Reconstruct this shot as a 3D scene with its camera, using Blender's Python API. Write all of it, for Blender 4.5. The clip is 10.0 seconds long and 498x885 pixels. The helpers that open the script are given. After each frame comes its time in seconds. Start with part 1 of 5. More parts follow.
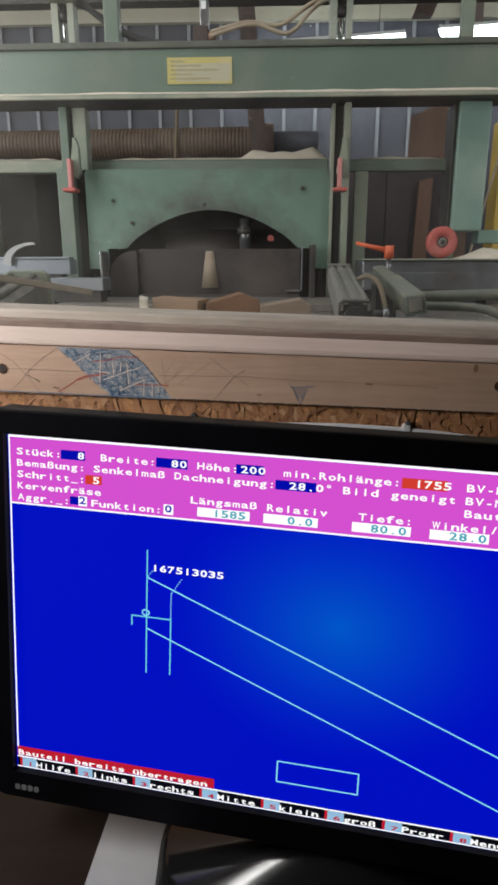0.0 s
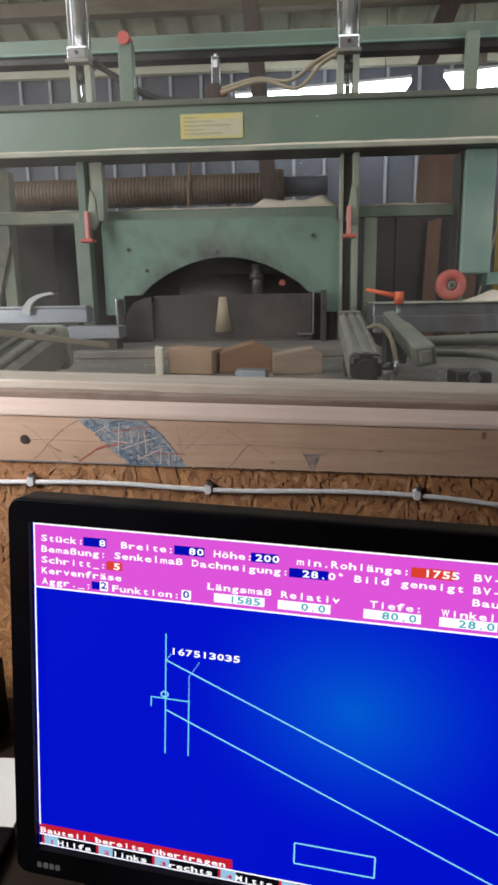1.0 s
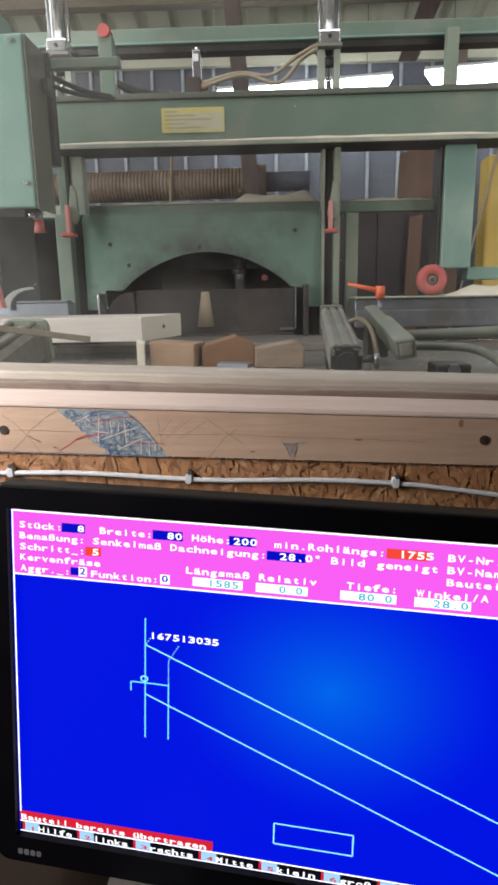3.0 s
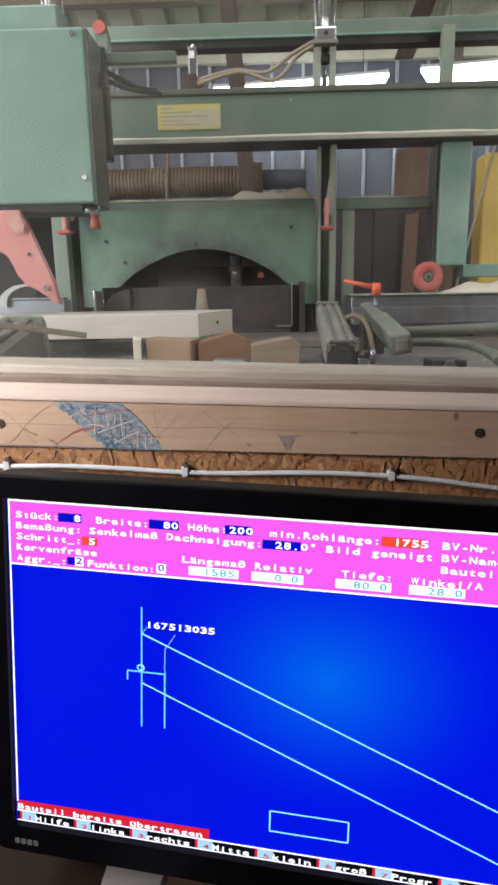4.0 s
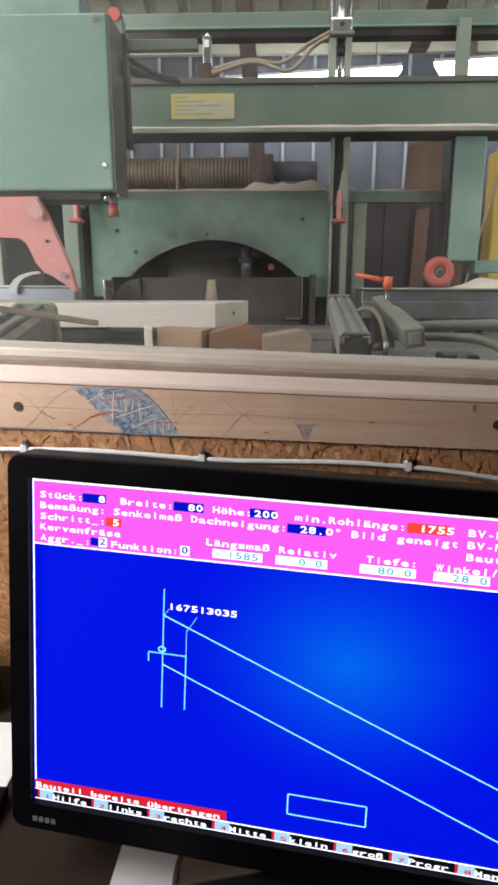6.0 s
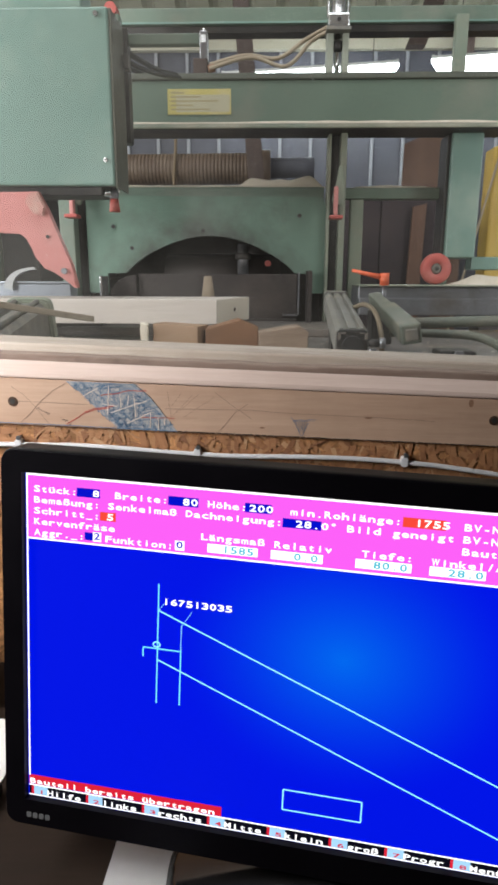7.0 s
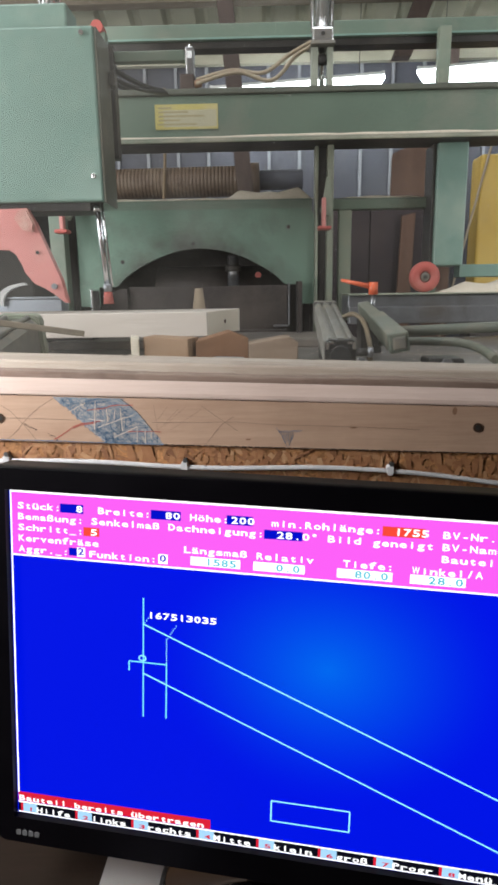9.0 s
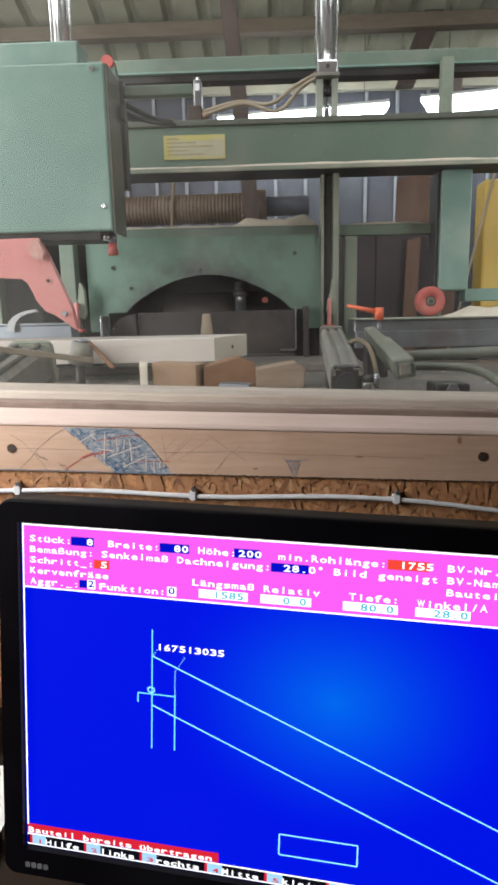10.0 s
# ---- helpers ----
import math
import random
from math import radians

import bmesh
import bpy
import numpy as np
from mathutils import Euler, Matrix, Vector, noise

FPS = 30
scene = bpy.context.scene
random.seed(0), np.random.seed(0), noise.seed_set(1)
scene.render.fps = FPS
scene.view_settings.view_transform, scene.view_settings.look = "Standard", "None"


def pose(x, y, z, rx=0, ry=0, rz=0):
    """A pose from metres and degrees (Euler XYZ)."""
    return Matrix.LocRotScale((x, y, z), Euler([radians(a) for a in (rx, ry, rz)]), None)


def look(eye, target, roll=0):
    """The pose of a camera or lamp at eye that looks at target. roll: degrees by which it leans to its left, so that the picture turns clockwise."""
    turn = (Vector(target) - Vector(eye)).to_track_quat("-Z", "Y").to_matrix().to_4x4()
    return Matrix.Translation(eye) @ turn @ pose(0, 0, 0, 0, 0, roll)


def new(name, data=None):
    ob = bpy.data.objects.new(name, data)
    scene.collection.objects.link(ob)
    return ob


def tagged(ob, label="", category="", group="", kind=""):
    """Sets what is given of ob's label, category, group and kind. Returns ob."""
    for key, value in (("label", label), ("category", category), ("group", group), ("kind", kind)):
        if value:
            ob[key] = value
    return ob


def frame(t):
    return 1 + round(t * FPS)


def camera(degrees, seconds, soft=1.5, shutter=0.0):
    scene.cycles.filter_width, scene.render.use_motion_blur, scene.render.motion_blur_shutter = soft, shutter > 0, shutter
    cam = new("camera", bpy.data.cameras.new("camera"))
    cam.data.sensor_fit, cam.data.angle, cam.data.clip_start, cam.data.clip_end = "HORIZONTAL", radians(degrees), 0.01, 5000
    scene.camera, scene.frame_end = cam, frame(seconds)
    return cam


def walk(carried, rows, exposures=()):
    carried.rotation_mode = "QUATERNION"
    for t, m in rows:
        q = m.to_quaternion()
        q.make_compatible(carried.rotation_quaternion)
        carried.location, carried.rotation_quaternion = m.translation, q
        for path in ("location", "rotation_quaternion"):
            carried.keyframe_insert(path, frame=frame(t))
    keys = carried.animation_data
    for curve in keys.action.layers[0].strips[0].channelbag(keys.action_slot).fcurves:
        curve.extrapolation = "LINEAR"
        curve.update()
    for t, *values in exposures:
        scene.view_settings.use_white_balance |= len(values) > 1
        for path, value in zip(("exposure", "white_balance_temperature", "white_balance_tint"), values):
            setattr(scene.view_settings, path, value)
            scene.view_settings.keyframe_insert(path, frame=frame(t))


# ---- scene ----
cam = camera(42.2, 10.0, 3.0)
PATH = [
    (0, (-0.001, 0.002, 1.203), (-0.084, 1.925, 0.658), -0.1),
    (0.5, (-0.002, 0.001, 1.216), (-0.104, 1.927, 0.687), -0.5),
    (1, (0.0, -0.007, 1.248), (-0.127, 1.938, 0.796), -1.0),
    (1.5, (0.001, -0.015, 1.251), (-0.114, 1.933, 0.813), -1.0),
    (2, (0.008, -0.014, 1.247), (-0.091, 1.933, 0.8), -1.5),
    (2.5, (0.005, -0.012, 1.242), (-0.081, 1.933, 0.784), -1.1),
    (4, (0.006, -0.016, 1.234), (-0.063, 1.928, 0.769), -1.0),
    (4.5, (-0.001, -0.019, 1.228), (-0.052, 1.92, 0.744), -0.1),
    (5, (0.0, -0.018, 1.23), (-0.065, 1.923, 0.75), -0.4),
    (5.5, (-0.011, -0.019, 1.229), (-0.091, 1.921, 0.749), -0.0),
    (7, (-0.01, -0.016, 1.224), (-0.077, 1.922, 0.733), 0.2),
    (7.5, (-0.003, -0.025, 1.231), (-0.086, 1.921, 0.776), -1.0),
    (8, (0.001, -0.031, 1.235), (-0.048, 1.922, 0.808), -0.9),
    (8.5, (0.0, -0.025, 1.231), (-0.061, 1.925, 0.789), -1.0),
    (9, (0.002, -0.02, 1.227), (-0.055, 1.926, 0.766), -0.9),
    (9.5, (0.007, -0.022, 1.229), (-0.05, 1.928, 0.789), -1.2),
    (10, (0.003, -0.028, 1.239), (-0.077, 1.93, 0.842), -1.2),
]
walk(cam, [(t, look(eye, target, roll)) for t, eye, target, roll in PATH],
     exposures=[(0.0, -0.1), (0.5, 0.0), (1.0, 0.06), (1.5, 0.32), (2.5, 0.42), (4.5, 0.5), (10.0, 0.5)])

# ---- world and light ----
world = bpy.data.worlds.new("world")
scene.world = world
world.use_nodes = True
_wn = world.node_tree
_sky = _wn.nodes.new("ShaderNodeTexSky")
_sky.sky_type, _sky.sun_disc = "NISHITA", False
_sky.sun_elevation, _sky.sun_rotation = radians(38), radians(250)
_wn.links.new(_sky.outputs[0], _wn.nodes["Background"].inputs[0])
_wn.nodes["Background"].inputs[1].default_value = 0.1


def area_light(name, m, sx, sy, power, col):
    la = bpy.data.lights.new(name, "AREA")
    la.shape, la.size, la.size_y, la.energy, la.color = "RECTANGLE", sx, sy, power, col
    ob = new(name, la)
    ob.matrix_world = m
    return ob


# unseen daylight fill, added at assumed roof, gate, hall-front and cabin-side openings
area_light("roof_light_daylight", look((-0.6, 1.2, 4.6), (-0.6, 2.0, 1.2)), 4.4, 1.0, 64, (0.95, 0.98, 1.0))
area_light("gate_daylight", look((-4.4, 4.0, 1.9), (0, 4.0, 1.7)), 3.2, 3.4, 74, (0.92, 0.97, 1.0))
area_light("hall_window_daylight", look((-2.7, 0.83, 2.1), (-2.7, 3.0, 2.1)), 1.7, 1.9, 102, (0.97, 0.99, 1.0))
area_light("hall_window_right_daylight", look((2.9, 0.83, 2.0), (2.9, 3.0, 2.0)), 1.5, 1.7, 44, (0.97, 0.99, 1.0))
area_light("cabin_window_daylight", look((-0.74, 0.24, 1.45), (-0.48, 0.68, 1.02)), 0.16, 0.5, 8.2, (1.0, 0.985, 0.965))


# ---- materials ----
def mat(name, a, b=None, rough=0.6, metal=0.0, scale=8.0, fine=60.0, bump=0.15, dirt=None, dirt_amount=0.35, stretch=(1, 1, 1), spec=0.5, dirt_scale=2.5):
    """Two scales of noise between the colours a and b, with stains of the colour dirt."""
    m = bpy.data.materials.new(name)
    m.use_nodes = True
    nt = m.node_tree
    N, L = nt.nodes, nt.links
    p = N["Principled BSDF"]
    tc = N.new("ShaderNodeTexCoord")
    mp = N.new("ShaderNodeMapping")
    mp.inputs["Scale"].default_value = stretch
    L.new(tc.outputs["Object"], mp.inputs[0])
    n1, n2 = N.new("ShaderNodeTexNoise"), N.new("ShaderNodeTexNoise")
    n1.inputs["Scale"].default_value, n2.inputs["Scale"].default_value = scale, fine
    n1.inputs["Detail"].default_value, n2.inputs["Detail"].default_value = 5, 4
    L.new(mp.outputs[0], n1.inputs["Vector"])
    L.new(mp.outputs[0], n2.inputs["Vector"])
    b = b or tuple(c * 0.8 for c in a)
    mix = N.new("ShaderNodeMix")
    mix.data_type = "RGBA"
    mix.inputs["A"].default_value, mix.inputs["B"].default_value = (*a, 1), (*b, 1)
    add = N.new("ShaderNodeMath")
    add.operation = "MULTIPLY_ADD"
    L.new(n2.outputs["Fac"], add.inputs[0])
    add.inputs[1].default_value = 0.5
    L.new(n1.outputs["Fac"], add.inputs[2])
    ra = N.new("ShaderNodeMapRange")
    ra.inputs["From Min"].default_value, ra.inputs["From Max"].default_value = 0.5, 1.0
    L.new(add.outputs[0], ra.inputs["Value"])
    L.new(ra.outputs[0], mix.inputs["Factor"])
    out = mix.outputs["Result"]
    if dirt:
        n3 = N.new("ShaderNodeTexNoise")
        n3.inputs["Scale"].default_value, n3.inputs["Detail"].default_value, n3.inputs["Roughness"].default_value = dirt_scale, 8, 0.65
        L.new(tc.outputs["Object"], n3.inputs["Vector"])
        r3 = N.new("ShaderNodeMapRange")
        r3.inputs["From Min"].default_value, r3.inputs["From Max"].default_value = 0.5, 0.72
        r3.inputs["To Max"].default_value = dirt_amount
        L.new(n3.outputs["Fac"], r3.inputs["Value"])
        m2 = N.new("ShaderNodeMix")
        m2.data_type = "RGBA"
        m2.inputs["B"].default_value = (*dirt, 1)
        L.new(out, m2.inputs["A"])
        L.new(r3.outputs[0], m2.inputs["Factor"])
        out = m2.outputs["Result"]
    L.new(out, p.inputs["Base Color"])
    p.inputs["Roughness"].default_value, p.inputs["Metallic"].default_value = rough, metal
    p.inputs["Specular IOR Level"].default_value = spec
    rr = N.new("ShaderNodeMapRange")
    rr.inputs["To Min"].default_value, rr.inputs["To Max"].default_value = max(0.03, rough - 0.12), min(1, rough + 0.12)
    L.new(n1.outputs["Fac"], rr.inputs["Value"])
    L.new(rr.outputs[0], p.inputs["Roughness"])
    if bump:
        bu = N.new("ShaderNodeBump")
        bu.inputs["Strength"].default_value, bu.inputs["Distance"].default_value = bump, 0.004
        L.new(n2.outputs["Fac"], bu.inputs["Height"])
        L.new(bu.outputs[0], p.inputs["Normal"])
    return m


def glow(name, col, strength=1.0):
    m = bpy.data.materials.new(name)
    m.use_nodes = True
    p = m.node_tree.nodes["Principled BSDF"]
    p.inputs["Base Color"].default_value = (0.002, 0.002, 0.002, 1)
    p.inputs["Roughness"].default_value = 0.4
    p.inputs["Specular IOR Level"].default_value = 0.03
    p.inputs["Emission Color"].default_value = (*col, 1)
    p.inputs["Emission Strength"].default_value = strength
    return m


SAWDUST = (0.62, 0.55, 0.43)
GREEN = mat("green_machine_paint", (0.158, 0.212, 0.162), (0.112, 0.155, 0.116), 0.42, scale=4, fine=90, bump=0.08, dirt=(0.30, 0.29, 0.23), dirt_amount=0.5, dirt_scale=4)
GREEN_PALE = mat("pale_green_machine_paint", (0.205, 0.315, 0.265), (0.165, 0.262, 0.222), 0.36, scale=3, fine=40, bump=0.0, dirt=(0.36, 0.42, 0.34), dirt_amount=0.55, dirt_scale=3.5)
GREEN_DUSTY = mat("dusty_green_paint", (0.2, 0.25, 0.19), (0.28, 0.28, 0.21), 0.65, scale=9, fine=120, bump=0.15, dirt=SAWDUST, dirt_amount=0.5)
RED = mat("worn_red_paint", (0.50, 0.105, 0.085), (0.40, 0.08, 0.065), 0.5, scale=12, fine=80, dirt=(0.5, 0.3, 0.24), dirt_amount=0.4, dirt_scale=9)
PINK = mat("faded_red_guard_paint", (0.62, 0.255, 0.23), (0.54, 0.19, 0.17), 0.55, scale=7, fine=70, bump=0.02, dirt=(0.5, 0.33, 0.28), dirt_amount=0.4, dirt_scale=6)
STEEL = mat("worn_steel", (0.36, 0.37, 0.39), (0.22, 0.22, 0.23), 0.34, 0.8, scale=10, fine=120, dirt=(0.2, 0.16, 0.12), dirt_amount=0.6)
CYLINDER = mat("satin_aluminium_tube", (0.78, 0.78, 0.77), (0.66, 0.66, 0.65), 0.24, 0.85, scale=5, fine=40, bump=0.0, stretch=(8, 8, 1))
CHROME = mat("chrome_rod", (0.72, 0.73, 0.74), (0.6, 0.61, 0.62), 0.16, 1.0, scale=5, fine=40, bump=0.0)
ALU = mat("aluminium_profile", (0.38, 0.41, 0.45), (0.28, 0.30, 0.33), 0.35, 0.7, scale=8, fine=150, bump=0.05, dirt=SAWDUST, dirt_amount=0.3, stretch=(1, 8, 1))
ALU_DUSTY = mat("dusty_aluminium", (0.27, 0.26, 0.23), (0.14, 0.135, 0.12), 0.6, 0.25, scale=8, fine=90, bump=0.12, dirt=(0.33, 0.29, 0.22), dirt_amount=0.7, dirt_scale=9)
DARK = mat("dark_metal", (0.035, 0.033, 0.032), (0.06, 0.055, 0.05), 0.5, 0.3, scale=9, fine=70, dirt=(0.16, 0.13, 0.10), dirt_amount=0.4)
BLACK = mat("black_rubber", (0.018, 0.018, 0.018), (0.03, 0.03, 0.03), 0.55, scale=20, fine=90, bump=0.05)
TABLE = mat("worn_steel_table", (0.20, 0.175, 0.155), (0.12, 0.108, 0.10), 0.5, 0.2, scale=3, fine=40, bump=0.1, dirt=(0.3, 0.25, 0.19), dirt_amount=0.7, dirt_scale=4)
DARKSTEEL = mat("near_black_steel", (0.034, 0.027, 0.025), (0.062, 0.05, 0.045), 0.55, 0.3, scale=6, fine=50, dirt=(0.15, 0.12, 0.1), dirt_amount=0.5)
YELLOW = mat("yellow_sign", (0.56, 0.48, 0.15), (0.50, 0.43, 0.16), 0.5, scale=15, fine=90, bump=0.02, dirt=(0.56, 0.50, 0.33), dirt_amount=0.8, dirt_scale=9)
OCHRE = mat("ochre_panel", (0.60, 0.40, 0.07), (0.5, 0.32, 0.055), 0.55, scale=3, fine=40, dirt=(0.35, 0.24, 0.09), dirt_amount=0.4)
BROWN = mat("dark_brown_board", (0.055, 0.026, 0.015), (0.085, 0.043, 0.022), 0.7, scale=3, fine=40, stretch=(4, 4, 1))
POSTWOOD = mat("dark_timber", (0.07, 0.045, 0.035), (0.045, 0.03, 0.025), 0.75, scale=6, fine=60, stretch=(5, 5, 1))
WALLBLUE = mat("grey_blue_wall_sheet", (0.084, 0.087, 0.108), (0.05, 0.05, 0.062), 0.6, scale=1.3, fine=14, bump=0.05, dirt=(0.10, 0.10, 0.11), dirt_amount=0.5)
WALLPALE = mat("pale_wall_sheet", (0.42, 0.40, 0.31), (0.36, 0.34, 0.26), 0.6, scale=2, fine=20)
ROOFSHEET = mat("pale_roof_sheet", (0.47, 0.45, 0.335), (0.39, 0.37, 0.275), 0.65, scale=1.5, fine=25, bump=0.05, dirt=(0.2, 0.18, 0.13), dirt_amount=0.5, dirt_scale=1.2)
CONCRETE = mat("concrete", (0.3, 0.29, 0.27), (0.22, 0.21, 0.2), 0.85, scale=2, fine=40, dirt=SAWDUST, dirt_amount=0.6)
HOSE = mat("beige_hose", (0.36, 0.30, 0.21), (0.28, 0.22, 0.15), 0.5, scale=9, fine=60, bump=0.02)
DUCT = mat("brown_duct", (0.10, 0.062, 0.038), (0.07, 0.042, 0.025), 0.55, scale=4, fine=50, dirt=(0.26, 0.2, 0.14), dirt_amount=0.5)
DUSTHEAP = mat("sawdust", (0.70, 0.63, 0.52), (0.58, 0.51, 0.40), 0.95, scale=30, fine=200, bump=0.6)
WOOD = mat("raw_spruce", (0.63, 0.57, 0.51), (0.53, 0.47, 0.41), 0.6, scale=6, fine=30, bump=0.08, stretch=(1, 14, 14))
WOOD_END = mat("spruce_end_grain", (0.86, 0.80, 0.68), (0.78, 0.70, 0.56), 0.7, scale=9, fine=60, bump=0.1)
BLOCKWOOD = mat("brown_offcut_wood", (0.29, 0.155, 0.085), (0.21, 0.11, 0.06), 0.65, scale=6, fine=30, bump=0.08, stretch=(2, 12, 2))
BEAMWOOD = mat("window_timber", (0.60, 0.41, 0.30), (0.49, 0.315, 0.22), 0.52, scale=5, fine=26, bump=0.12, stretch=(1, 12, 14), dirt=(0.33, 0.22, 0.15), dirt_amount=0.4, dirt_scale=5)
GREYWOOD = mat("weathered_sill_timber", (0.51, 0.44, 0.375), (0.40, 0.33, 0.27), 0.7, scale=5, fine=26, bump=0.15, stretch=(1, 12, 14), dirt=(0.26, 0.17, 0.13), dirt_amount=0.5, dirt_scale=5)
PLASTIC = mat("black_monitor_plastic", (0.003, 0.0026, 0.0038), (0.005, 0.0042, 0.006), 0.42, scale=20, fine=300, bump=0.03, spec=0.08)
GLOSSBLACK = mat("gloss_black_plastic", (0.008, 0.008, 0.009), (0.012, 0.012, 0.012), 0.12, scale=6, fine=80, bump=0.0)
LOGOGREY = mat("logo_grey", (0.2, 0.2, 0.21), None, 0.4, bump=0.0)
WHITECABLE = mat("white_cable", (0.72, 0.72, 0.74), (0.66, 0.66, 0.68), 0.4, scale=9, fine=50, bump=0.0)
DESKWOOD = mat("brown_desk", (0.024, 0.015, 0.011), (0.016, 0.011, 0.008), 0.6, spec=0.15, scale=3, fine=30, stretch=(1, 8, 1), bump=0.03)
PAPER = mat("white_paper", (0.78, 0.78, 0.77), (0.74, 0.74, 0.73), 0.8, scale=3, fine=80, bump=0.02)
CABINWALL = mat("cabin_board", (0.15, 0.11, 0.075), (0.11, 0.08, 0.052), 0.8, scale=6, fine=30)
BLUEINK = mat("blue_ink", (0.06, 0.145, 0.27), (0.15, 0.235, 0.33), 0.6, scale=60, fine=300, bump=0.0)
REDINK = mat("red_ink", (0.42, 0.07, 0.06), (0.5, 0.16, 0.12), 0.6, scale=60, fine=300, bump=0.0)
PENCIL = mat("pencil", (0.20, 0.14, 0.105), (0.29, 0.21, 0.15), 0.7, scale=60, fine=300, bump=0.0)
SCRATCH = mat("scratched_wood", (0.74, 0.64, 0.56), (0.66, 0.54, 0.45), 0.6, scale=60, fine=300, bump=0.0)
TUBE = glow("fluorescent_tube", (0.85, 0.95, 1.0), 12.0)
LAMPBODY = mat("lamp_body", (0.6, 0.6, 0.58), (0.5, 0.5, 0.48), 0.5, bump=0.0)


def osb_material():
    m = mat("osb_board", (0.54, 0.27, 0.115), (0.36, 0.165, 0.065), 0.6, scale=22, fine=160, bump=0.4, dirt=(0.2, 0.09, 0.035), dirt_amount=0.6, dirt_scale=14)
    nt = m.node_tree
    N, L = nt.nodes, nt.links
    tc = N.new("ShaderNodeTexCoord")
    cells = []
    for ang, st in ((0.45, (0.22, 1.0, 1.0)), (-0.6, (0.25, 1.0, 0.9)), (1.35, (0.3, 1.0, 1.0))):
        vo, mp = N.new("ShaderNodeTexVoronoi"), N.new("ShaderNodeMapping")
        vo.inputs["Scale"].default_value = 300
        mp.vector_type = "TEXTURE"
        mp.inputs["Rotation"].default_value, mp.inputs["Scale"].default_value = (0, ang, 0), tuple(1 / q for q in st)
        L.new(tc.outputs["Object"], mp.inputs[0])
        L.new(mp.outputs[0], vo.inputs["Vector"])
        cells.append(vo.outputs["Color"])
    pick = N.new("ShaderNodeTexNoise")
    pick.inputs["Scale"].default_value = 38
    L.new(tc.outputs["Object"], pick.inputs["Vector"])
    col = cells[0]
    for k, (nxt, lim) in enumerate(((cells[1], 0.47), (cells[2], 0.56))):
        gt, mx = N.new("ShaderNodeMath"), N.new("ShaderNodeMix")
        gt.operation, mx.data_type = "GREATER_THAN", "RGBA"
        gt.inputs[1].default_value = lim
        L.new(pick.outputs["Fac"], gt.inputs[0])
        L.new(gt.outputs[0], mx.inputs["Factor"])
        L.new(col, mx.inputs["A"])
        L.new(nxt, mx.inputs["B"])
        col = mx.outputs["Result"]
    p = N["Principled BSDF"]
    src = p.inputs["Base Color"].links[0].from_socket
    hsv = N.new("ShaderNodeHueSaturation")
    sep = N.new("ShaderNodeSeparateColor")
    L.new(col, sep.inputs[0])
    mr = N.new("ShaderNodeMapRange")
    mr.inputs["To Min"].default_value, mr.inputs["To Max"].default_value = 0.62, 1.32
    L.new(sep.outputs[0], mr.inputs["Value"])
    L.new(mr.outputs[0], hsv.inputs["Value"])
    L.new(src, hsv.inputs["Color"])
    L.new(hsv.outputs[0], p.inputs["Base Color"])
    return m


OSB = osb_material()
INKWASH = mat("ink_washed_wood", (0.22, 0.29, 0.36), (0.52, 0.45, 0.40), 0.55, scale=70, fine=330, bump=0.03)
INKWASH.node_tree.nodes["Noise Texture"].inputs["Roughness"].default_value = 0.7


def arch_darkened_panel():
    """Green paint with dark stains, patchily darker towards the arched opening."""
    m = mat("arch_darkened_green", (0.165, 0.255, 0.195), (0.125, 0.20, 0.15), 0.45, scale=4, fine=80, bump=0.06, dirt=(0.085, 0.085, 0.068), dirt_amount=0.6, dirt_scale=6)
    nt = m.node_tree
    N, L = nt.nodes, nt.links
    p = N["Principled BSDF"]
    src = p.inputs["Base Color"].links[0].from_socket
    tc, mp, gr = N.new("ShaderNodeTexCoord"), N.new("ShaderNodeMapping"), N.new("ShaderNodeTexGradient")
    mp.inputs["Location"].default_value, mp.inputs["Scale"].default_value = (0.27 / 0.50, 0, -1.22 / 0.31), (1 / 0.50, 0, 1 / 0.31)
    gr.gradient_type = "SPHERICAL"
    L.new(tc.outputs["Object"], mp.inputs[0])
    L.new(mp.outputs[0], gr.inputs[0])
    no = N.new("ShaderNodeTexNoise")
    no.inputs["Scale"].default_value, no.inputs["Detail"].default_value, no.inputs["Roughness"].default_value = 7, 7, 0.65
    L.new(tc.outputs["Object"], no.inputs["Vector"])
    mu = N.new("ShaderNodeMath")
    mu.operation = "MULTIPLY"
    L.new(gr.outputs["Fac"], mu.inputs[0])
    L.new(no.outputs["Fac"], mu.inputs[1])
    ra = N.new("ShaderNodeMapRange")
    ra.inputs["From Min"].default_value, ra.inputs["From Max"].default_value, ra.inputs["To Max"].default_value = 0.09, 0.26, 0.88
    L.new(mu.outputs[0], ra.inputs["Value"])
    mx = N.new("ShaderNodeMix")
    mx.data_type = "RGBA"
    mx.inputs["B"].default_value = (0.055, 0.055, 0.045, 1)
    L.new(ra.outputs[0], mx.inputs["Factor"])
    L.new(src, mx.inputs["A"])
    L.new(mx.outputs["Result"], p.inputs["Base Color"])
    return m


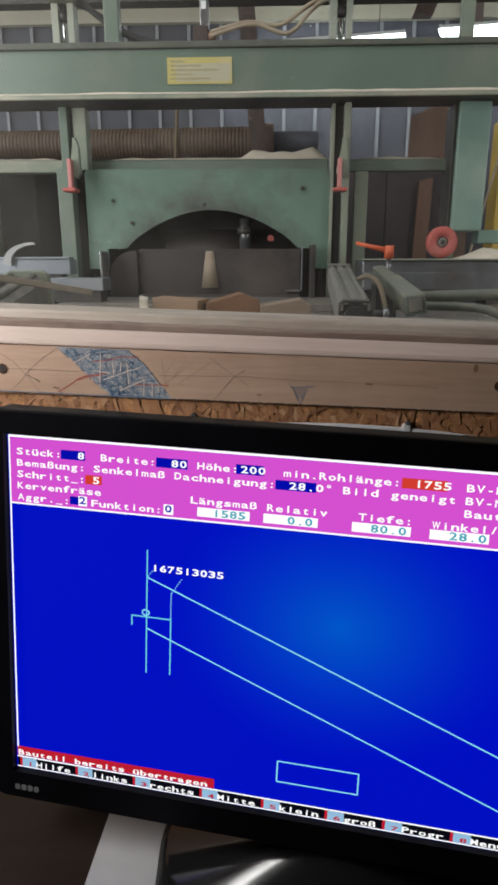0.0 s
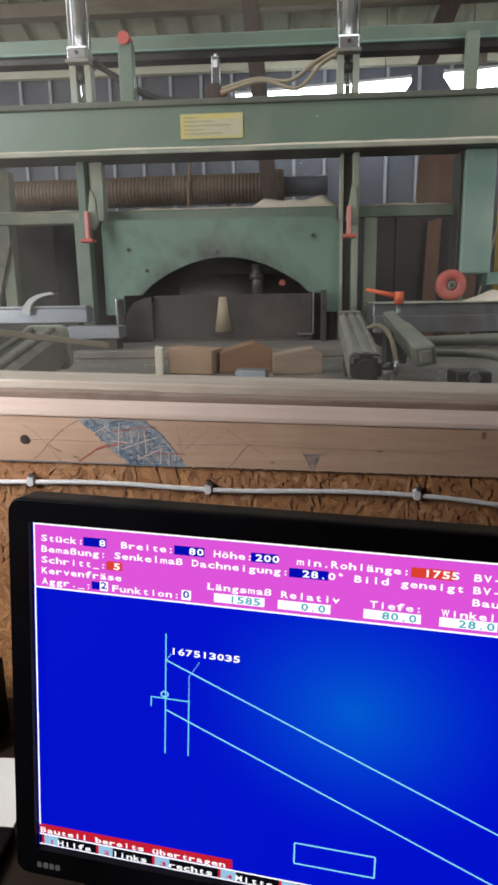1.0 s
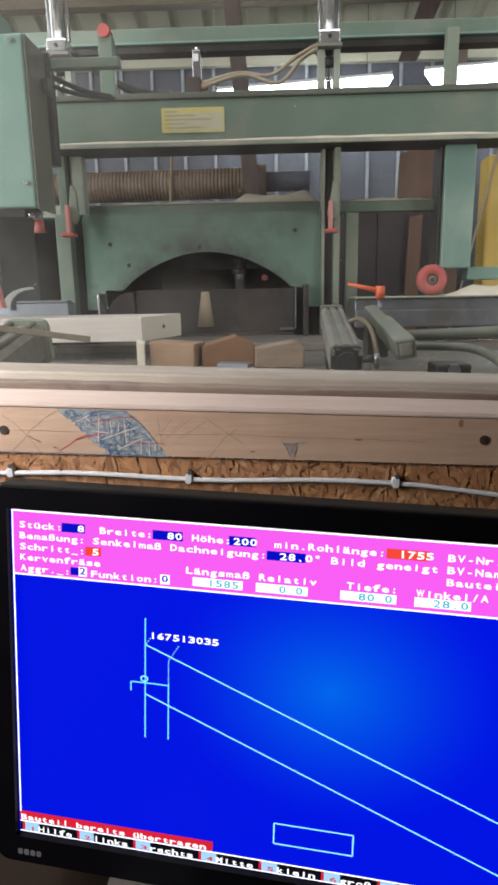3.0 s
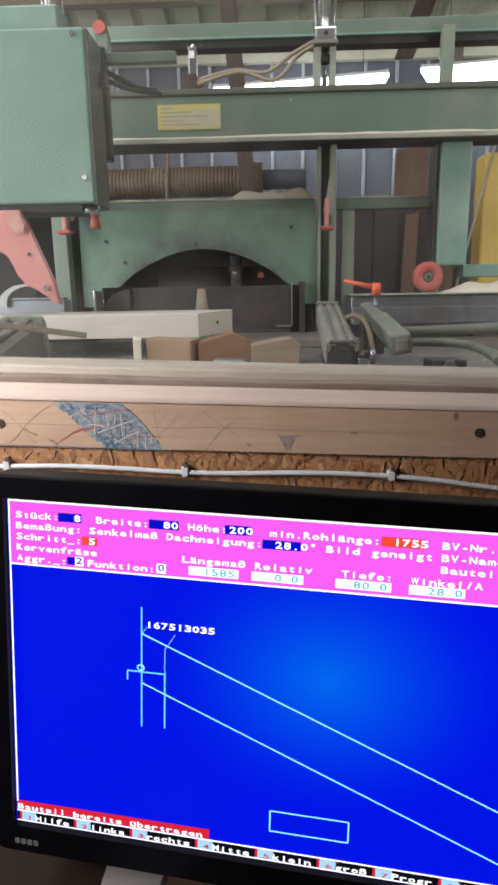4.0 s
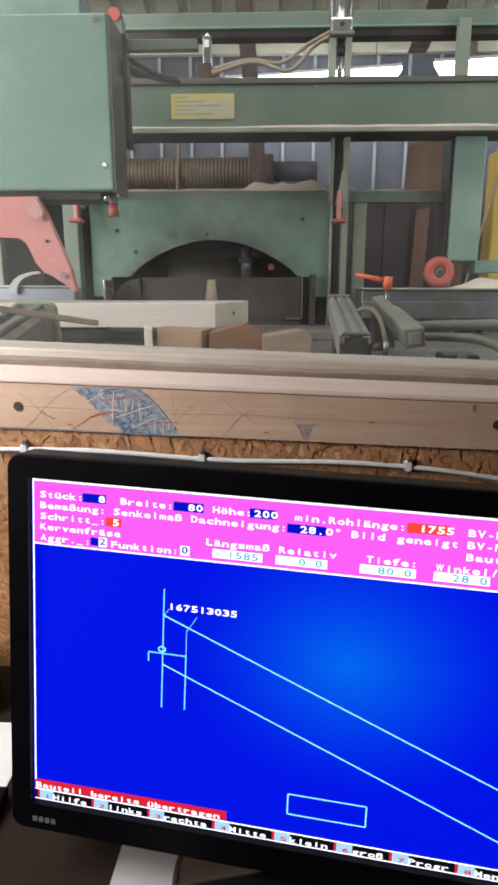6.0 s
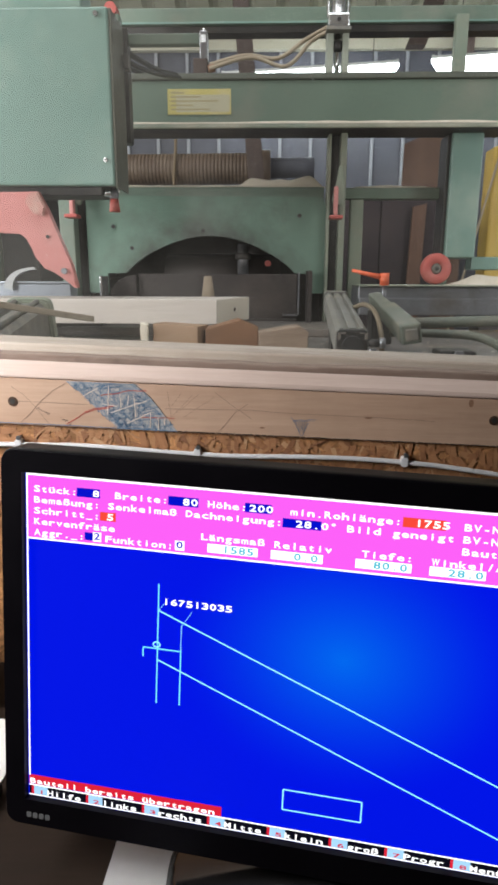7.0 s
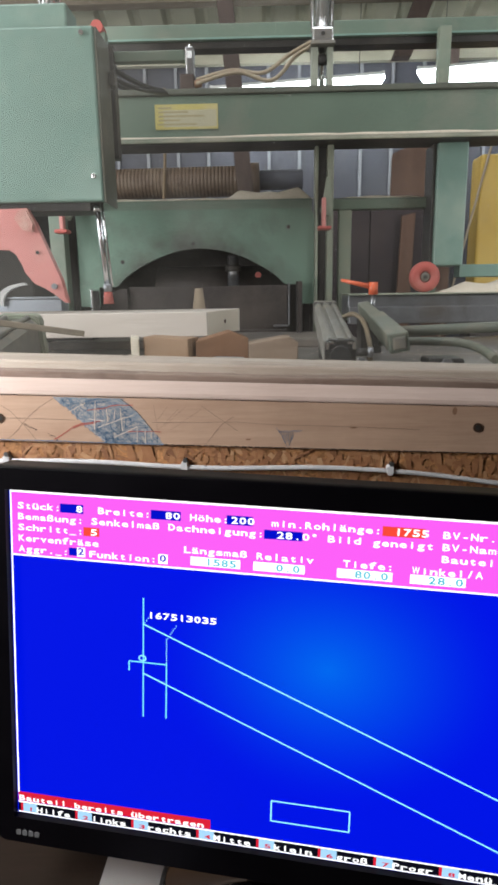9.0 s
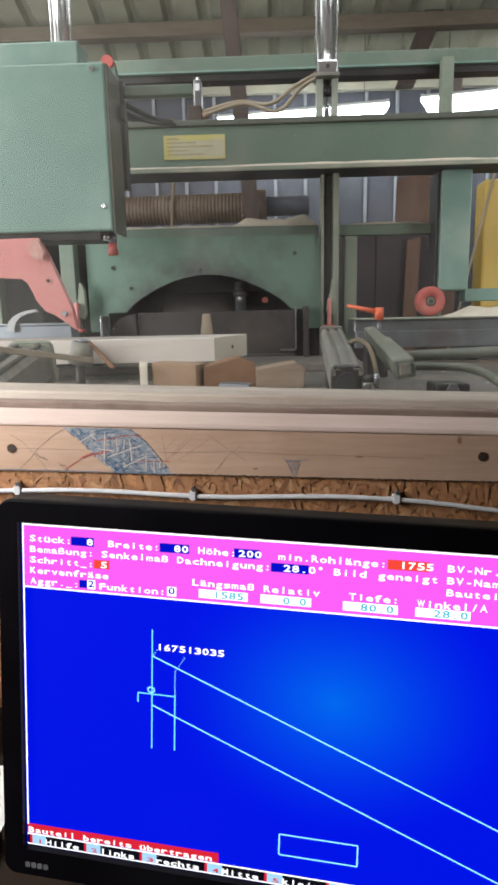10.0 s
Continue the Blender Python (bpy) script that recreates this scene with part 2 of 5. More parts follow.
def pane_material():
    """Clear glass with a thin film of dust."""
    m = bpy.data.materials.new("window_glass")
    m.use_nodes = True
    nt = m.node_tree
    N, L = nt.nodes, nt.links
    N.remove(N["Principled BSDF"])
    tr, gl, df = N.new("ShaderNodeBsdfTransparent"), N.new("ShaderNodeBsdfGlossy"), N.new("ShaderNodeBsdfDiffuse")
    gl.inputs["Roughness"].default_value = 0.02
    df.inputs["Color"].default_value = (0.7, 0.68, 0.62, 1)
    fr = N.new("ShaderNodeFresnel")
    fr.inputs["IOR"].default_value = 1.33
    a, b = N.new("ShaderNodeMixShader"), N.new("ShaderNodeMixShader")
    L.new(fr.outputs[0], a.inputs[0])
    L.new(tr.outputs[0], a.inputs[1])
    L.new(gl.outputs[0], a.inputs[2])
    no = N.new("ShaderNodeTexNoise")
    no.inputs["Scale"].default_value, no.inputs["Detail"].default_value = 6, 6
    tc = N.new("ShaderNodeTexCoord")
    L.new(tc.outputs["Object"], no.inputs["Vector"])
    mr = N.new("ShaderNodeMapRange")
    mr.inputs["From Min"].default_value, mr.inputs["From Max"].default_value = 0.35, 0.75
    mr.inputs["To Min"].default_value, mr.inputs["To Max"].default_value = 0.006, 0.05
    L.new(no.outputs["Fac"], mr.inputs["Value"])
    L.new(mr.outputs[0], b.inputs[0])
    L.new(a.outputs[0], b.inputs[1])
    L.new(df.outputs[0], b.inputs[2])
    L.new(b.outputs[0], N["Material Output"].inputs["Surface"])
    return m


GLASS = pane_material()


# ---- mesh helpers ----
def box(bm, x0, x1, y0, y1, z0, z1, bev=0.0, skew=0.0):
    vs = [bm.verts.new((x, y, z + skew * x)) for x in (x0, x1) for y in (y0, y1) for z in (z0, z1)]
    fs = [bm.faces.new([vs[i] for i in f]) for f in ((0, 1, 3, 2), (4, 6, 7, 5), (0, 4, 5, 1), (2, 3, 7, 6), (0, 2, 6, 4), (1, 5, 7, 3))]
    if bev:
        bmesh.ops.bevel(bm, geom=list({e for f in fs for e in f.edges}), offset=bev, segments=2, profile=0.5, affect="EDGES")
    return bm


def rod(bm, a, b, r, seg=16, r2=None, cap=True):
    a, b = Vector(a), Vector(b)
    q = (b - a).to_track_quat("Z", "Y").to_matrix()
    rings = []
    for p, rad in ((a, r), (b, r if r2 is None else r2)):
        rings.append([bm.verts.new(p + q @ Vector((rad * math.cos(6.28318 * i / seg), rad * math.sin(6.28318 * i / seg), 0))) for i in range(seg)])
    for i in range(seg):
        f = bm.faces.new((rings[0][i], rings[0][(i + 1) % seg], rings[1][(i + 1) % seg], rings[1][i]))
        f.smooth = True
    if cap:
        bm.faces.new(rings[0][::-1])
        bm.faces.new(rings[1])
    return bm


def tube(bm, pts, r, seg=8, smooth_steps=6):
    """A bent tube through pts (Catmull-Rom)."""
    P = [Vector(p) for p in pts]
    P = [2 * P[0] - P[1]] + P + [2 * P[-1] - P[-2]]
    line = []
    for i in range(1, len(P) - 2):
        for k in range(smooth_steps):
            t = k / smooth_steps
            line.append(0.5 * (2 * P[i] + (P[i + 1] - P[i - 1]) * t + (2 * P[i - 1] - 5 * P[i] + 4 * P[i + 1] - P[i + 2]) * t * t + (3 * P[i] - P[i - 1] - 3 * P[i + 1] + P[i + 2]) * t ** 3))
    line.append(P[-2])
    prev = None
    for i, p in enumerate(line):
        d = (line[min(i + 1, len(line) - 1)] - line[max(i - 1, 0)]).normalized()
        up = Vector((0, 0, 1)) if abs(d.z) < 0.9 else Vector((0, 1, 0))
        u = d.cross(up).normalized()
        v = u.cross(d)
        ring = [bm.verts.new(p + r * (math.cos(6.28318 * k / seg) * u + math.sin(6.28318 * k / seg) * v)) for k in range(seg)]
        if prev:
            for k in range(seg):
                bm.faces.new((prev[k], prev[(k + 1) % seg], ring[(k + 1) % seg], ring[k])).smooth = True
        else:
            bm.faces.new(ring[::-1])
        prev = ring
    bm.faces.new(prev)
    return bm


def slab(bm, outline, y0, y1, bev=0.0):
    """An outline in x and z, drawn out from y0 to y1."""
    a = [bm.verts.new((x, y0, z)) for x, z in outline]
    b = [bm.verts.new((x, y1, z)) for x, z in outline]
    n = len(a)
    fs = [bm.faces.new(a), bm.faces.new(b[::-1])]
    fs += [bm.faces.new((a[(i + 1) % n], a[i], b[i], b[(i + 1) % n])) for i in range(n)]
    if bev:
        bmesh.ops.bevel(bm, geom=list({e for f in fs[:2] for e in f.edges}), offset=bev, segments=2, affect="EDGES")
    return bm


def mesh_of(name, bm, material):
    bmesh.ops.recalc_face_normals(bm, faces=bm.faces)
    me = bpy.data.meshes.new(name)
    bm.to_mesh(me)
    bm.free()
    for m in (material if isinstance(material, (list, tuple)) else (material,)):
        me.materials.append(m)
    return me


def part(name, bm, material, parent, label=""):
    ob = new(name, mesh_of(name, bm, material))
    ob.parent = parent
    return tagged(ob, label)


def solid(name, bm, material, label="", category="", group="", kind=""):
    return tagged(new(name, mesh_of(name, bm, material)), label, category, group, kind)


def thing(name, m, label, category, group=""):
    ob = new(name)
    ob.matrix_world = m
    ob.empty_display_size = 0.05
    return tagged(ob, label, category, group)


def B(*a, **k):
    return box(bmesh.new(), *a, **k)


def R(*a, **k):
    return rod(bmesh.new(), *a, **k)


def heap(name, x0, x1, y0, y1, z, h, label, seed=1):
    """A low, uneven ridge of sawdust."""
    bm = bmesh.new()
    nx, ny = 40, 6
    g = []
    for i in range(nx + 1):
        row = []
        for j in range(ny + 1):
            u, v = i / nx, j / ny
            x, y = x0 + (x1 - x0) * u, y0 + (y1 - y0) * v
            e = min(1, 6 * u, 6 * (1 - u)) * math.sin(math.pi * v) ** 0.6 if 0 < v < 1 else 0
            row.append(bm.verts.new((x, y, z + h * e * (0.5 + 0.9 * abs(noise.noise((x * 6, y * 9, seed)))) + 0.0006)))
        g.append(row)
    for i in range(nx):
        for j in range(ny):
            bm.faces.new((g[i][j], g[i + 1][j], g[i + 1][j + 1], g[i][j + 1])).smooth = True
    return solid(name, bm, DUSTHEAP, label, "sawdust", kind="stuff")


# ---- hall: floor, walls, roof ----
solid("floor", B(-4.5, 4.5, -2.4, 6.4, -0.12, 0.0), CONCRETE, kind="structure")
bm = bmesh.new()
box(bm, -4.5, 4.5, 6.2, 6.3, 0.0, 3.235)
wall_back = solid("wall_back", bm, WALLBLUE, "grey-blue sheet metal wall with pale upright ribs", "wall", kind="structure")
RIBS = [-3.2 + 0.27 * i for i in range(25)]
ribmesh = mesh_of("rib", B(-0.014, 0.014, -0.03, 0.0, 0.0, 3.2, 0.004), mat("pale_rib", (0.27, 0.28, 0.30), (0.2, 0.205, 0.22), 0.5))
for x in RIBS:
    ob = new("rib", ribmesh)
    ob.parent, ob.location = wall_back, (x, 6.198, 0.02)
solid("trim", B(-4.5, 4.5, 6.10, 6.165, 3.11, 3.25), WALLPALE, "pale eaves board", "trim", kind="structure")
# Left wall lies out of view; its gate opening is assumed.
solid("wall_left", B(-4.6, -4.5, -2.4, 2.3, 0, 6.0), WALLBLUE, kind="structure")
solid("wall_left_end", B(-4.6, -4.5, 5.7, 6.3, 0, 6.0), WALLBLUE, kind="structure")
solid("wall_left_high", B(-4.6, -4.5, 2.3, 5.7, 3.7, 6.0), WALLBLUE, kind="structure")
solid("wall_right", B(4.5, 4.6, -2.4, 6.3, 0, 6.0), WALLBLUE, kind="structure")


def roof():
    """Pitched corrugated sheet, lowest over the back wall."""
    bm = bmesh.new()
    prof = []
    x = -4.5
    while x < 4.5:
        prof += [(x, 0.0), (x + 0.17, 0.0), (x + 0.20, 0.045), (x + 0.24, 0.045)]
        x += 0.27
    lo = [bm.verts.new((x, 6.35, 3.2 + z)) for x, z in prof]
    hi = [bm.verts.new((x, 1.8, 3.2 + 0.33 * 4.55 + z)) for x, z in prof]
    for i in range(len(prof) - 1):
        bm.faces.new((lo[i], lo[i + 1], hi[i + 1], hi[i]))
    bmesh.ops.solidify(bm, geom=bm.faces[:], thickness=0.01)
    return solid("ceiling", bm, ROOFSHEET, "pale corrugated roof sheets", "roof", kind="structure")


PURLIN = mat("roof_timber", (0.15, 0.12, 0.085), (0.11, 0.085, 0.06), 0.75, scale=6, fine=60, stretch=(1, 5, 5))
roof()
# Gap between the roof and this ceiling is an assumed, unseen roof light.
solid("ceiling_front", B(-4.5, 4.5, -2.4, 0.62, 4.7, 4.8), ROOFSHEET, kind="structure")
for i, (y, z) in enumerate(((5.45, 3.34), (4.2, 3.75), (2.9, 4.18))):
    solid("purlin", B(-4.5, 4.5, y, y + 0.12, z, z + 0.10, 0.006), PURLIN, "dark timber purlin under the roof sheets", "purlin", "roof purlins", kind="structure")
bm = bmesh.new()
slab(bm, [(0.99, 2.95), (1.13, 2.95), (1.34, 3.47), (1.19, 3.47)], 5.5, 5.62, 0.004)
solid("roof_brace", bm, POSTWOOD, "dark timber brace under the roof", "brace", kind="structure")
solid("leaning_post", slab(bmesh.new(), [(0.03, 0.0), (0.115, 0.0), (-0.285, 3.98), (-0.37, 3.98)], 3.70, 3.79, 0.004), POSTWOOD, "dark brown timber prop leaning under the roof", "post", kind="structure")
for x, y in ((1.55, 5.9),):
    solid("timber_post", B(x - 0.055, x + 0.055, y, y + 0.12, 0, 3.45 if y < 5.5 else 3.25, 0.005), POSTWOOD, "dark brown timber post standing on the hall floor", "post", "hall posts", kind="structure")
# Unseen front walls, with assumed window openings for the fill lights.
solid("wall_front_left", B(-4.5, -3.6, 0.74, 0.86, 0, 4.7), CABINWALL, kind="structure")
solid("wall_front_left_low", B(-3.6, -1.8, 0.74, 0.86, 0, 1.1), CABINWALL, kind="structure")
solid("wall_front_left_high", B(-3.6, -1.8, 0.74, 0.86, 3.1, 4.7), CABINWALL, kind="structure")
solid("wall_front_left_end", B(-1.8, -1.6, 0.74, 0.86, 0, 4.7), CABINWALL, kind="structure")
solid("wall_front_right", B(3.7, 4.5, 0.74, 0.86, 0, 4.7), CABINWALL, kind="structure")
solid("wall_front_right_low", B(2.1, 3.7, 0.74, 0.86, 0, 1.1), CABINWALL, kind="structure")
solid("wall_front_right_high", B(2.1, 3.7, 0.74, 0.86, 2.9, 4.7), CABINWALL, kind="structure")
solid("wall_front_right_end", B(1.6, 2.1, 0.74, 0.86, 0, 4.7), CABINWALL, kind="structure")

# ---- cabin ----
SK = -0.036
wall_win = solid("wall_window", B(-1.6, 1.6, 0.7145, 0.7215, 0.0, 1.0465, 0.0, SK), OSB, "orange-brown chipboard wall below the window", "wall", kind="structure")
solid("wall_window_top", B(-1.6, 1.6, 0.74, 0.86, 2.05, 4.7), CABINWALL, kind="structure")
solid("wall_window_left", B(-1.6, -0.95, 0.74, 0.86, 0.0, 2.05), CABINWALL, kind="structure")
solid("wall_window_right", B(0.95, 1.6, 0.74, 0.86, 0.0, 2.05), CABINWALL, kind="structure")
# Unseen cabin wall, set close in round an assumed opening for its fill.
solid("wall_cabin_left", B(-0.85, -0.75, 0.44, 0.713, 0, 2.4), CABINWALL, kind="structure")
solid("wall_cabin_left_back", B(-0.85, -0.75, -2.4, -0.2, 0, 2.4), CABINWALL, kind="structure")
solid("wall_cabin_left_low", B(-0.85, -0.75, -0.2, 0.44, 0, 1.18), CABINWALL, kind="structure")
solid("wall_cabin_left_high", B(-0.85, -0.75, -0.2, 0.44, 1.82, 2.4), CABINWALL, kind="structure")
solid("wall_cabin_right", B(1.6, 1.7, -2.4, 0.74, 0, 2.4), CABINWALL, kind="structure")
solid("wall_cabin_back", B(-1.6, 1.6, -2.5, -2.4, 0, 2.4), CABINWALL, kind="structure")
solid("ceiling_cabin", B(-1.7, 1.7, -2.5, 0.735, 2.4, 2.48), CABINWALL, kind="structure")


def flake_material():
    m = mat("chipboard_flake", (0.44, 0.225, 0.11), (0.34, 0.16, 0.072), 0.55, scale=30, fine=200, bump=0.25, stretch=(1, 1, 4))
    nt = m.node_tree
    N, L = nt.nodes, nt.links
    p = N["Principled BSDF"]
    src = p.inputs["Base Color"].links[0].from_socket
    ge, ra, mx = N.new("ShaderNodeNewGeometry"), N.new("ShaderNodeValToRGB"), N.new("ShaderNodeMix")
    ra.color_ramp.elements[0].color, ra.color_ramp.elements[1].color = (0.16, 0.062, 0.032, 1), (0.62, 0.40, 0.225, 1)
    for at, c in ((0.25, (0.34, 0.145, 0.066, 1)), (0.6, (0.43, 0.205, 0.095, 1)), (0.88, (0.50, 0.27, 0.135, 1))):
        ra.color_ramp.elements.new(at).color = c
    mx.data_type = "RGBA"
    mx.inputs["Factor"].default_value = 0.62
    L.new(ge.outputs["Random Per Island"], ra.inputs[0])
    L.new(src, mx.inputs["A"])
    L.new(ra.outputs[0], mx.inputs["B"])
    L.new(mx.outputs["Result"], p.inputs["Base Color"])
    return m


def flakes():
    """Pressed wood strands lying in the face of the chipboard."""
    bm = bmesh.new()
    r = random.Random(23)
    for i in range(2600):
        x, z = r.uniform(-0.62, 0.55), r.uniform(0.925, 1.0445)
        a = r.gauss(1.45, 0.75)
        l, w = r.uniform(0.004, 0.014), r.uniform(0.0012, 0.0042)
        c, d = math.cos(a), math.sin(a)
        ends = [(-l, -w * r.uniform(0.3, 1)), (l * r.uniform(0.6, 1), -w), (l, w * r.uniform(0.2, 1)), (-l * r.uniform(0.5, 1), w)]
        y = 0.7142 - 0.0000004 * i - r.uniform(0, 0.0002)
        tilt = r.uniform(-0.02, 0.02)
        pts = []
        for u, v in ends:
            px, pz = x + c * u - d * v, min(z + d * u + c * v, 1.0462)
            pts.append(bm.verts.new((px, y - 0.0003 + tilt * v, pz + SK * px)))
        bm.faces.new(pts)
    ob = part("wood_strand", bm, flake_material(), wall_win, "pressed orange-brown wood strands")
    return tagged(ob, kind="stuff")


flakes()


def extruded(bm, prof):
    """A profile in y and z, drawn along the window and dropping with the sill."""
    a = [bm.verts.new((-0.95, y, z + SK * -0.95)) for y, z in prof]
    b = [bm.verts.new((0.95, y, z + SK * 0.95)) for y, z in prof]
    n = len(prof)
    bm.faces.new(a), bm.faces.new(b[::-1])
    for i in range(n):
        bm.faces.new((a[i], a[(i + 1) % n], b[(i + 1) % n], b[i]))
    return bm


def window():
    """Timber window sill, grey outer ledge and the pane."""
    w = thing("window_1", pose(0, 0, 0), "timber-framed cabin window with a dusty fixed pane", "window")
    tagged(w, kind="structure")
    bm = bmesh.new()
    prof = [(0.722, 0.9), (0.722, 1.0472), (0.711, 1.0472), (0.710, 1.0484), (0.710, 1.1018), (0.7112, 1.1022), (0.7385, 1.1022), (0.7385, 0.9)]
    lath = [(0.7385, 1.1034), (0.7098, 1.1034), (0.7098, 1.1052), (0.7115, 1.1085), (0.735, 1.1192), (0.7385, 1.1192)]
    part("window_sill", extruded(bm, prof), BEAMWOOD, w, "bare timber sill with pen scribbles")
    part("sill_lath", extruded(bmesh.new(), lath), mat("pale_lath_timber", (0.61, 0.48, 0.425), (0.52, 0.39, 0.33), 0.55, scale=5, fine=26, bump=0.12, stretch=(1, 12, 14), dirt=(0.42, 0.31, 0.26), dirt_amount=0.4, dirt_scale=5), w, "pale planed lath above the sill")
    part("outer_ledge", B(-0.95, 0.95, 0.775, 0.86, 0.9, 1.136, 0.003, SK), GREYWOOD, w, "greyed outer timber ledge")
    bm = bmesh.new()
    rows = []
    for i in range(191):
        x = -0.95 + 0.01 * i
        top = 1.1260 + SK * x + 0.0022 * noise.noise((x * 9, 0.3, 2.0)) + 0.0008 * noise.noise((x * 37, 1.3, 4.0))
        rows.append([bm.verts.new((x, y, z)) for y, z in ((0.7425, 0.9), (0.7425, top - 0.0012), (0.7440, top), (0.7715, top), (0.7715, 0.9))])
    for ra, rb in zip(rows, rows[1:]):
        for k in range(5):
            bm.faces.new((ra[k], ra[(k + 1) % 5], rb[(k + 1) % 5], rb[k]))
    bm.faces.new(rows[0]), bm.faces.new(rows[-1][::-1])
    part("glazing_bead", bm, mat("brown_bead", (0.21, 0.14, 0.11), (0.31, 0.235, 0.19), 0.7, scale=7, fine=40, bump=0.25, stretch=(1, 10, 10), dirt=(0.09, 0.055, 0.045), dirt_amount=0.7, dirt_scale=9), w, "brown weathered glazing bead")
    p = part("pane", B(-0.95, 0.95, 0.754, 0.758, 1.08, 2.05), GLASS, w, "dusty clear glass pane")
    p.visible_shadow = False
    return w


window()

def specks():
    """Dust specks stuck to the pane."""
    bm = bmesh.new()
    r = random.Random(11)
    for _ in range(13):
        x, z, s = r.uniform(-0.33, 0.33), 1.15 + 0.42 * r.random() ** 1.3, r.uniform(0.0003, 0.0006)
        k = 6
        bm.faces.new([bm.verts.new((x + s * math.cos(6.283 * i / k) * r.uniform(0.7, 1.3), 0.7537, z + s * math.sin(6.283 * i / k) * r.uniform(0.7, 1.5))) for i in range(k)])
    return solid("dust_specks", bm, PAPER, "pale dust specks stuck to the window pane", "dust", kind="stuff")


specks()

# ---- monitor ----
SH, SW = 0.268, 0.4764
S_O = Vector((-0.19313, 0.44299, 1.08263))
S_R, S_D = Vector((0.98844, -0.14962, -0.02457)).normalized(), Vector((-0.03829, -0.08952, -0.99525)).normalized()
S_N = S_D.cross(S_R).normalized()          # out of the screen's back
MON = Matrix((( S_R.x, -S_N.x, -S_D.x, S_O.x), (S_R.y, -S_N.y, -S_D.y, S_O.y), (S_R.z, -S_N.z, -S_D.z, S_O.z), (0, 0, 0, 1)))
if MON.col[1].y < 0:
    MON.col[1] = -MON.col[1]
MON = Matrix.LocRotScale(MON.translation, MON.to_quaternion(), None)
CW, CH = SW / 80, SH / 30


def rounded(x0, x1, z0, z1, r, k=5):
    pts = []
    for cx, cz, a0 in ((x1 - r, z1 - r, 0), (x0 + r, z1 - r, 90), (x0 + r, z0 + r, 180), (x1 - r, z0 + r, 270)):
        pts += [(cx + r * math.cos(radians(a0 + 90 * i / k)), cz + r * math.sin(radians(a0 + 90 * i / k))) for i in range(k + 1)]
    return pts


SC_MAG = glow("screen_magenta", (0.70, 0.085, 0.67), 1.0)
SC_WHITE = glow("screen_white", (1.0, 1.0, 1.0), 1.1)
SC_RED = glow("screen_red", (0.52, 0.012, 0.03), 1.0)
SC_ORANGE = glow("screen_orange", (0.68, 0.05, 0.03), 1.0)
SC_NAVY = glow("screen_navy", (0.0, 0.003, 0.42), 1.0)
SC_CYAN = glow("screen_cyan", (0.06, 0.40, 0.52), 1.0)
SC_GUIDE = glow("screen_guide_cyan", (0.16, 0.66, 0.78), 1.0)
SC_LINE = glow("screen_line_cyan", (0.27, 0.76, 0.90), 1.0)
SC_PALE = glow("screen_pale_blue", (0.30, 0.52, 0.74), 1.0)
SC_BLACK = glow("screen_black", (0.002, 0.002, 0.006), 1.0)


def screen_blue():
    """Blue, with a camera glow put into the emission as a brighter patch."""
    m = glow("screen_blue", (0.0, 0.005, 0.57), 1.0)
    nt = m.node_tree
    N, L = nt.nodes, nt.links
    tc = N.new("ShaderNodeTexCoord")
    mp = N.new("ShaderNodeMapping")
    mp.inputs["Location"].default_value = (-0.245 * 7.6, 0, 0.118 * 9.2)
    mp.inputs["Scale"].default_value = (7.6, 0, 9.2)
    L.new(tc.outputs["Object"], mp.inputs[0])
    gr = N.new("ShaderNodeTexGradient")
    gr.gradient_type = "QUADRATIC_SPHERE"
    L.new(mp.outputs[0], gr.inputs[0])
    mx = N.new("ShaderNodeMix")
    mx.data_type = "RGBA"
    mx.inputs["A"].default_value, mx.inputs["B"].default_value = (0.0, 0.005, 0.57, 1), (0.0, 0.10, 0.62, 1)
    L.new(gr.outputs["Fac"], mx.inputs["Factor"])
    L.new(mx.outputs["Result"], N["Principled BSDF"].inputs["Emission Color"])
    return m


SC_BLUE = screen_blue()


def letters(text, col, row, size=0.8, wide=1.0):
    """One line of the screen's fixed-width writing as a mesh."""
    out = bmesh.new()
    for i, ch in enumerate(text):
        if ch == " ":
            continue
        cu = bpy.data.curves.new("t", "FONT")
        cu.body, cu.size, cu.offset, cu.resolution_u = ch, 1.0, 0.022, 2
        tmp = new("t", cu)
        bpy.context.view_layer.update()
        me = bpy.data.meshes.new_from_object(tmp)
        xs = [v.co.x for v in me.vertices]
        if xs:
            w, x0 = max(xs) - min(xs), min(xs)
            sx = CH * 1.05 if ch in "i1lj.:-_'°/t(" else CW * wide * 0.84 / max(w, 0.05)
            n0 = len(out.verts)
            out.from_mesh(me)
            out.verts.ensure_lookup_table()
            for v in out.verts[n0:]:
                cx = (v.co.x - x0 - w / 2) * sx
                v.co = Vector(((col + i + 0.5) * CW + cx, -0.0011, -(row + 0.72) * CH + v.co.y * CH * 0.96 * size))
        bpy.data.meshes.remove(me)
        bpy.data.objects.remove(tmp)
        bpy.data.curves.remove(cu)
    return out


def stroke(bm, a, b, w, d=0.0012, y=0.0):
    """A drawn line of width w from a to b in x and z."""
    a, b = Vector((a[0], 0, a[1])), Vector((b[0], 0, b[1]))
    n = (b - a).normalized()
    s = Vector((-n.z, 0, n.x)) * w / 2
    vs = [bm.verts.new(p + Vector((0, y - d, 0))) for p in (a + s, b + s, b - s, a - s)]
    bm.faces.new(vs)
    return bm


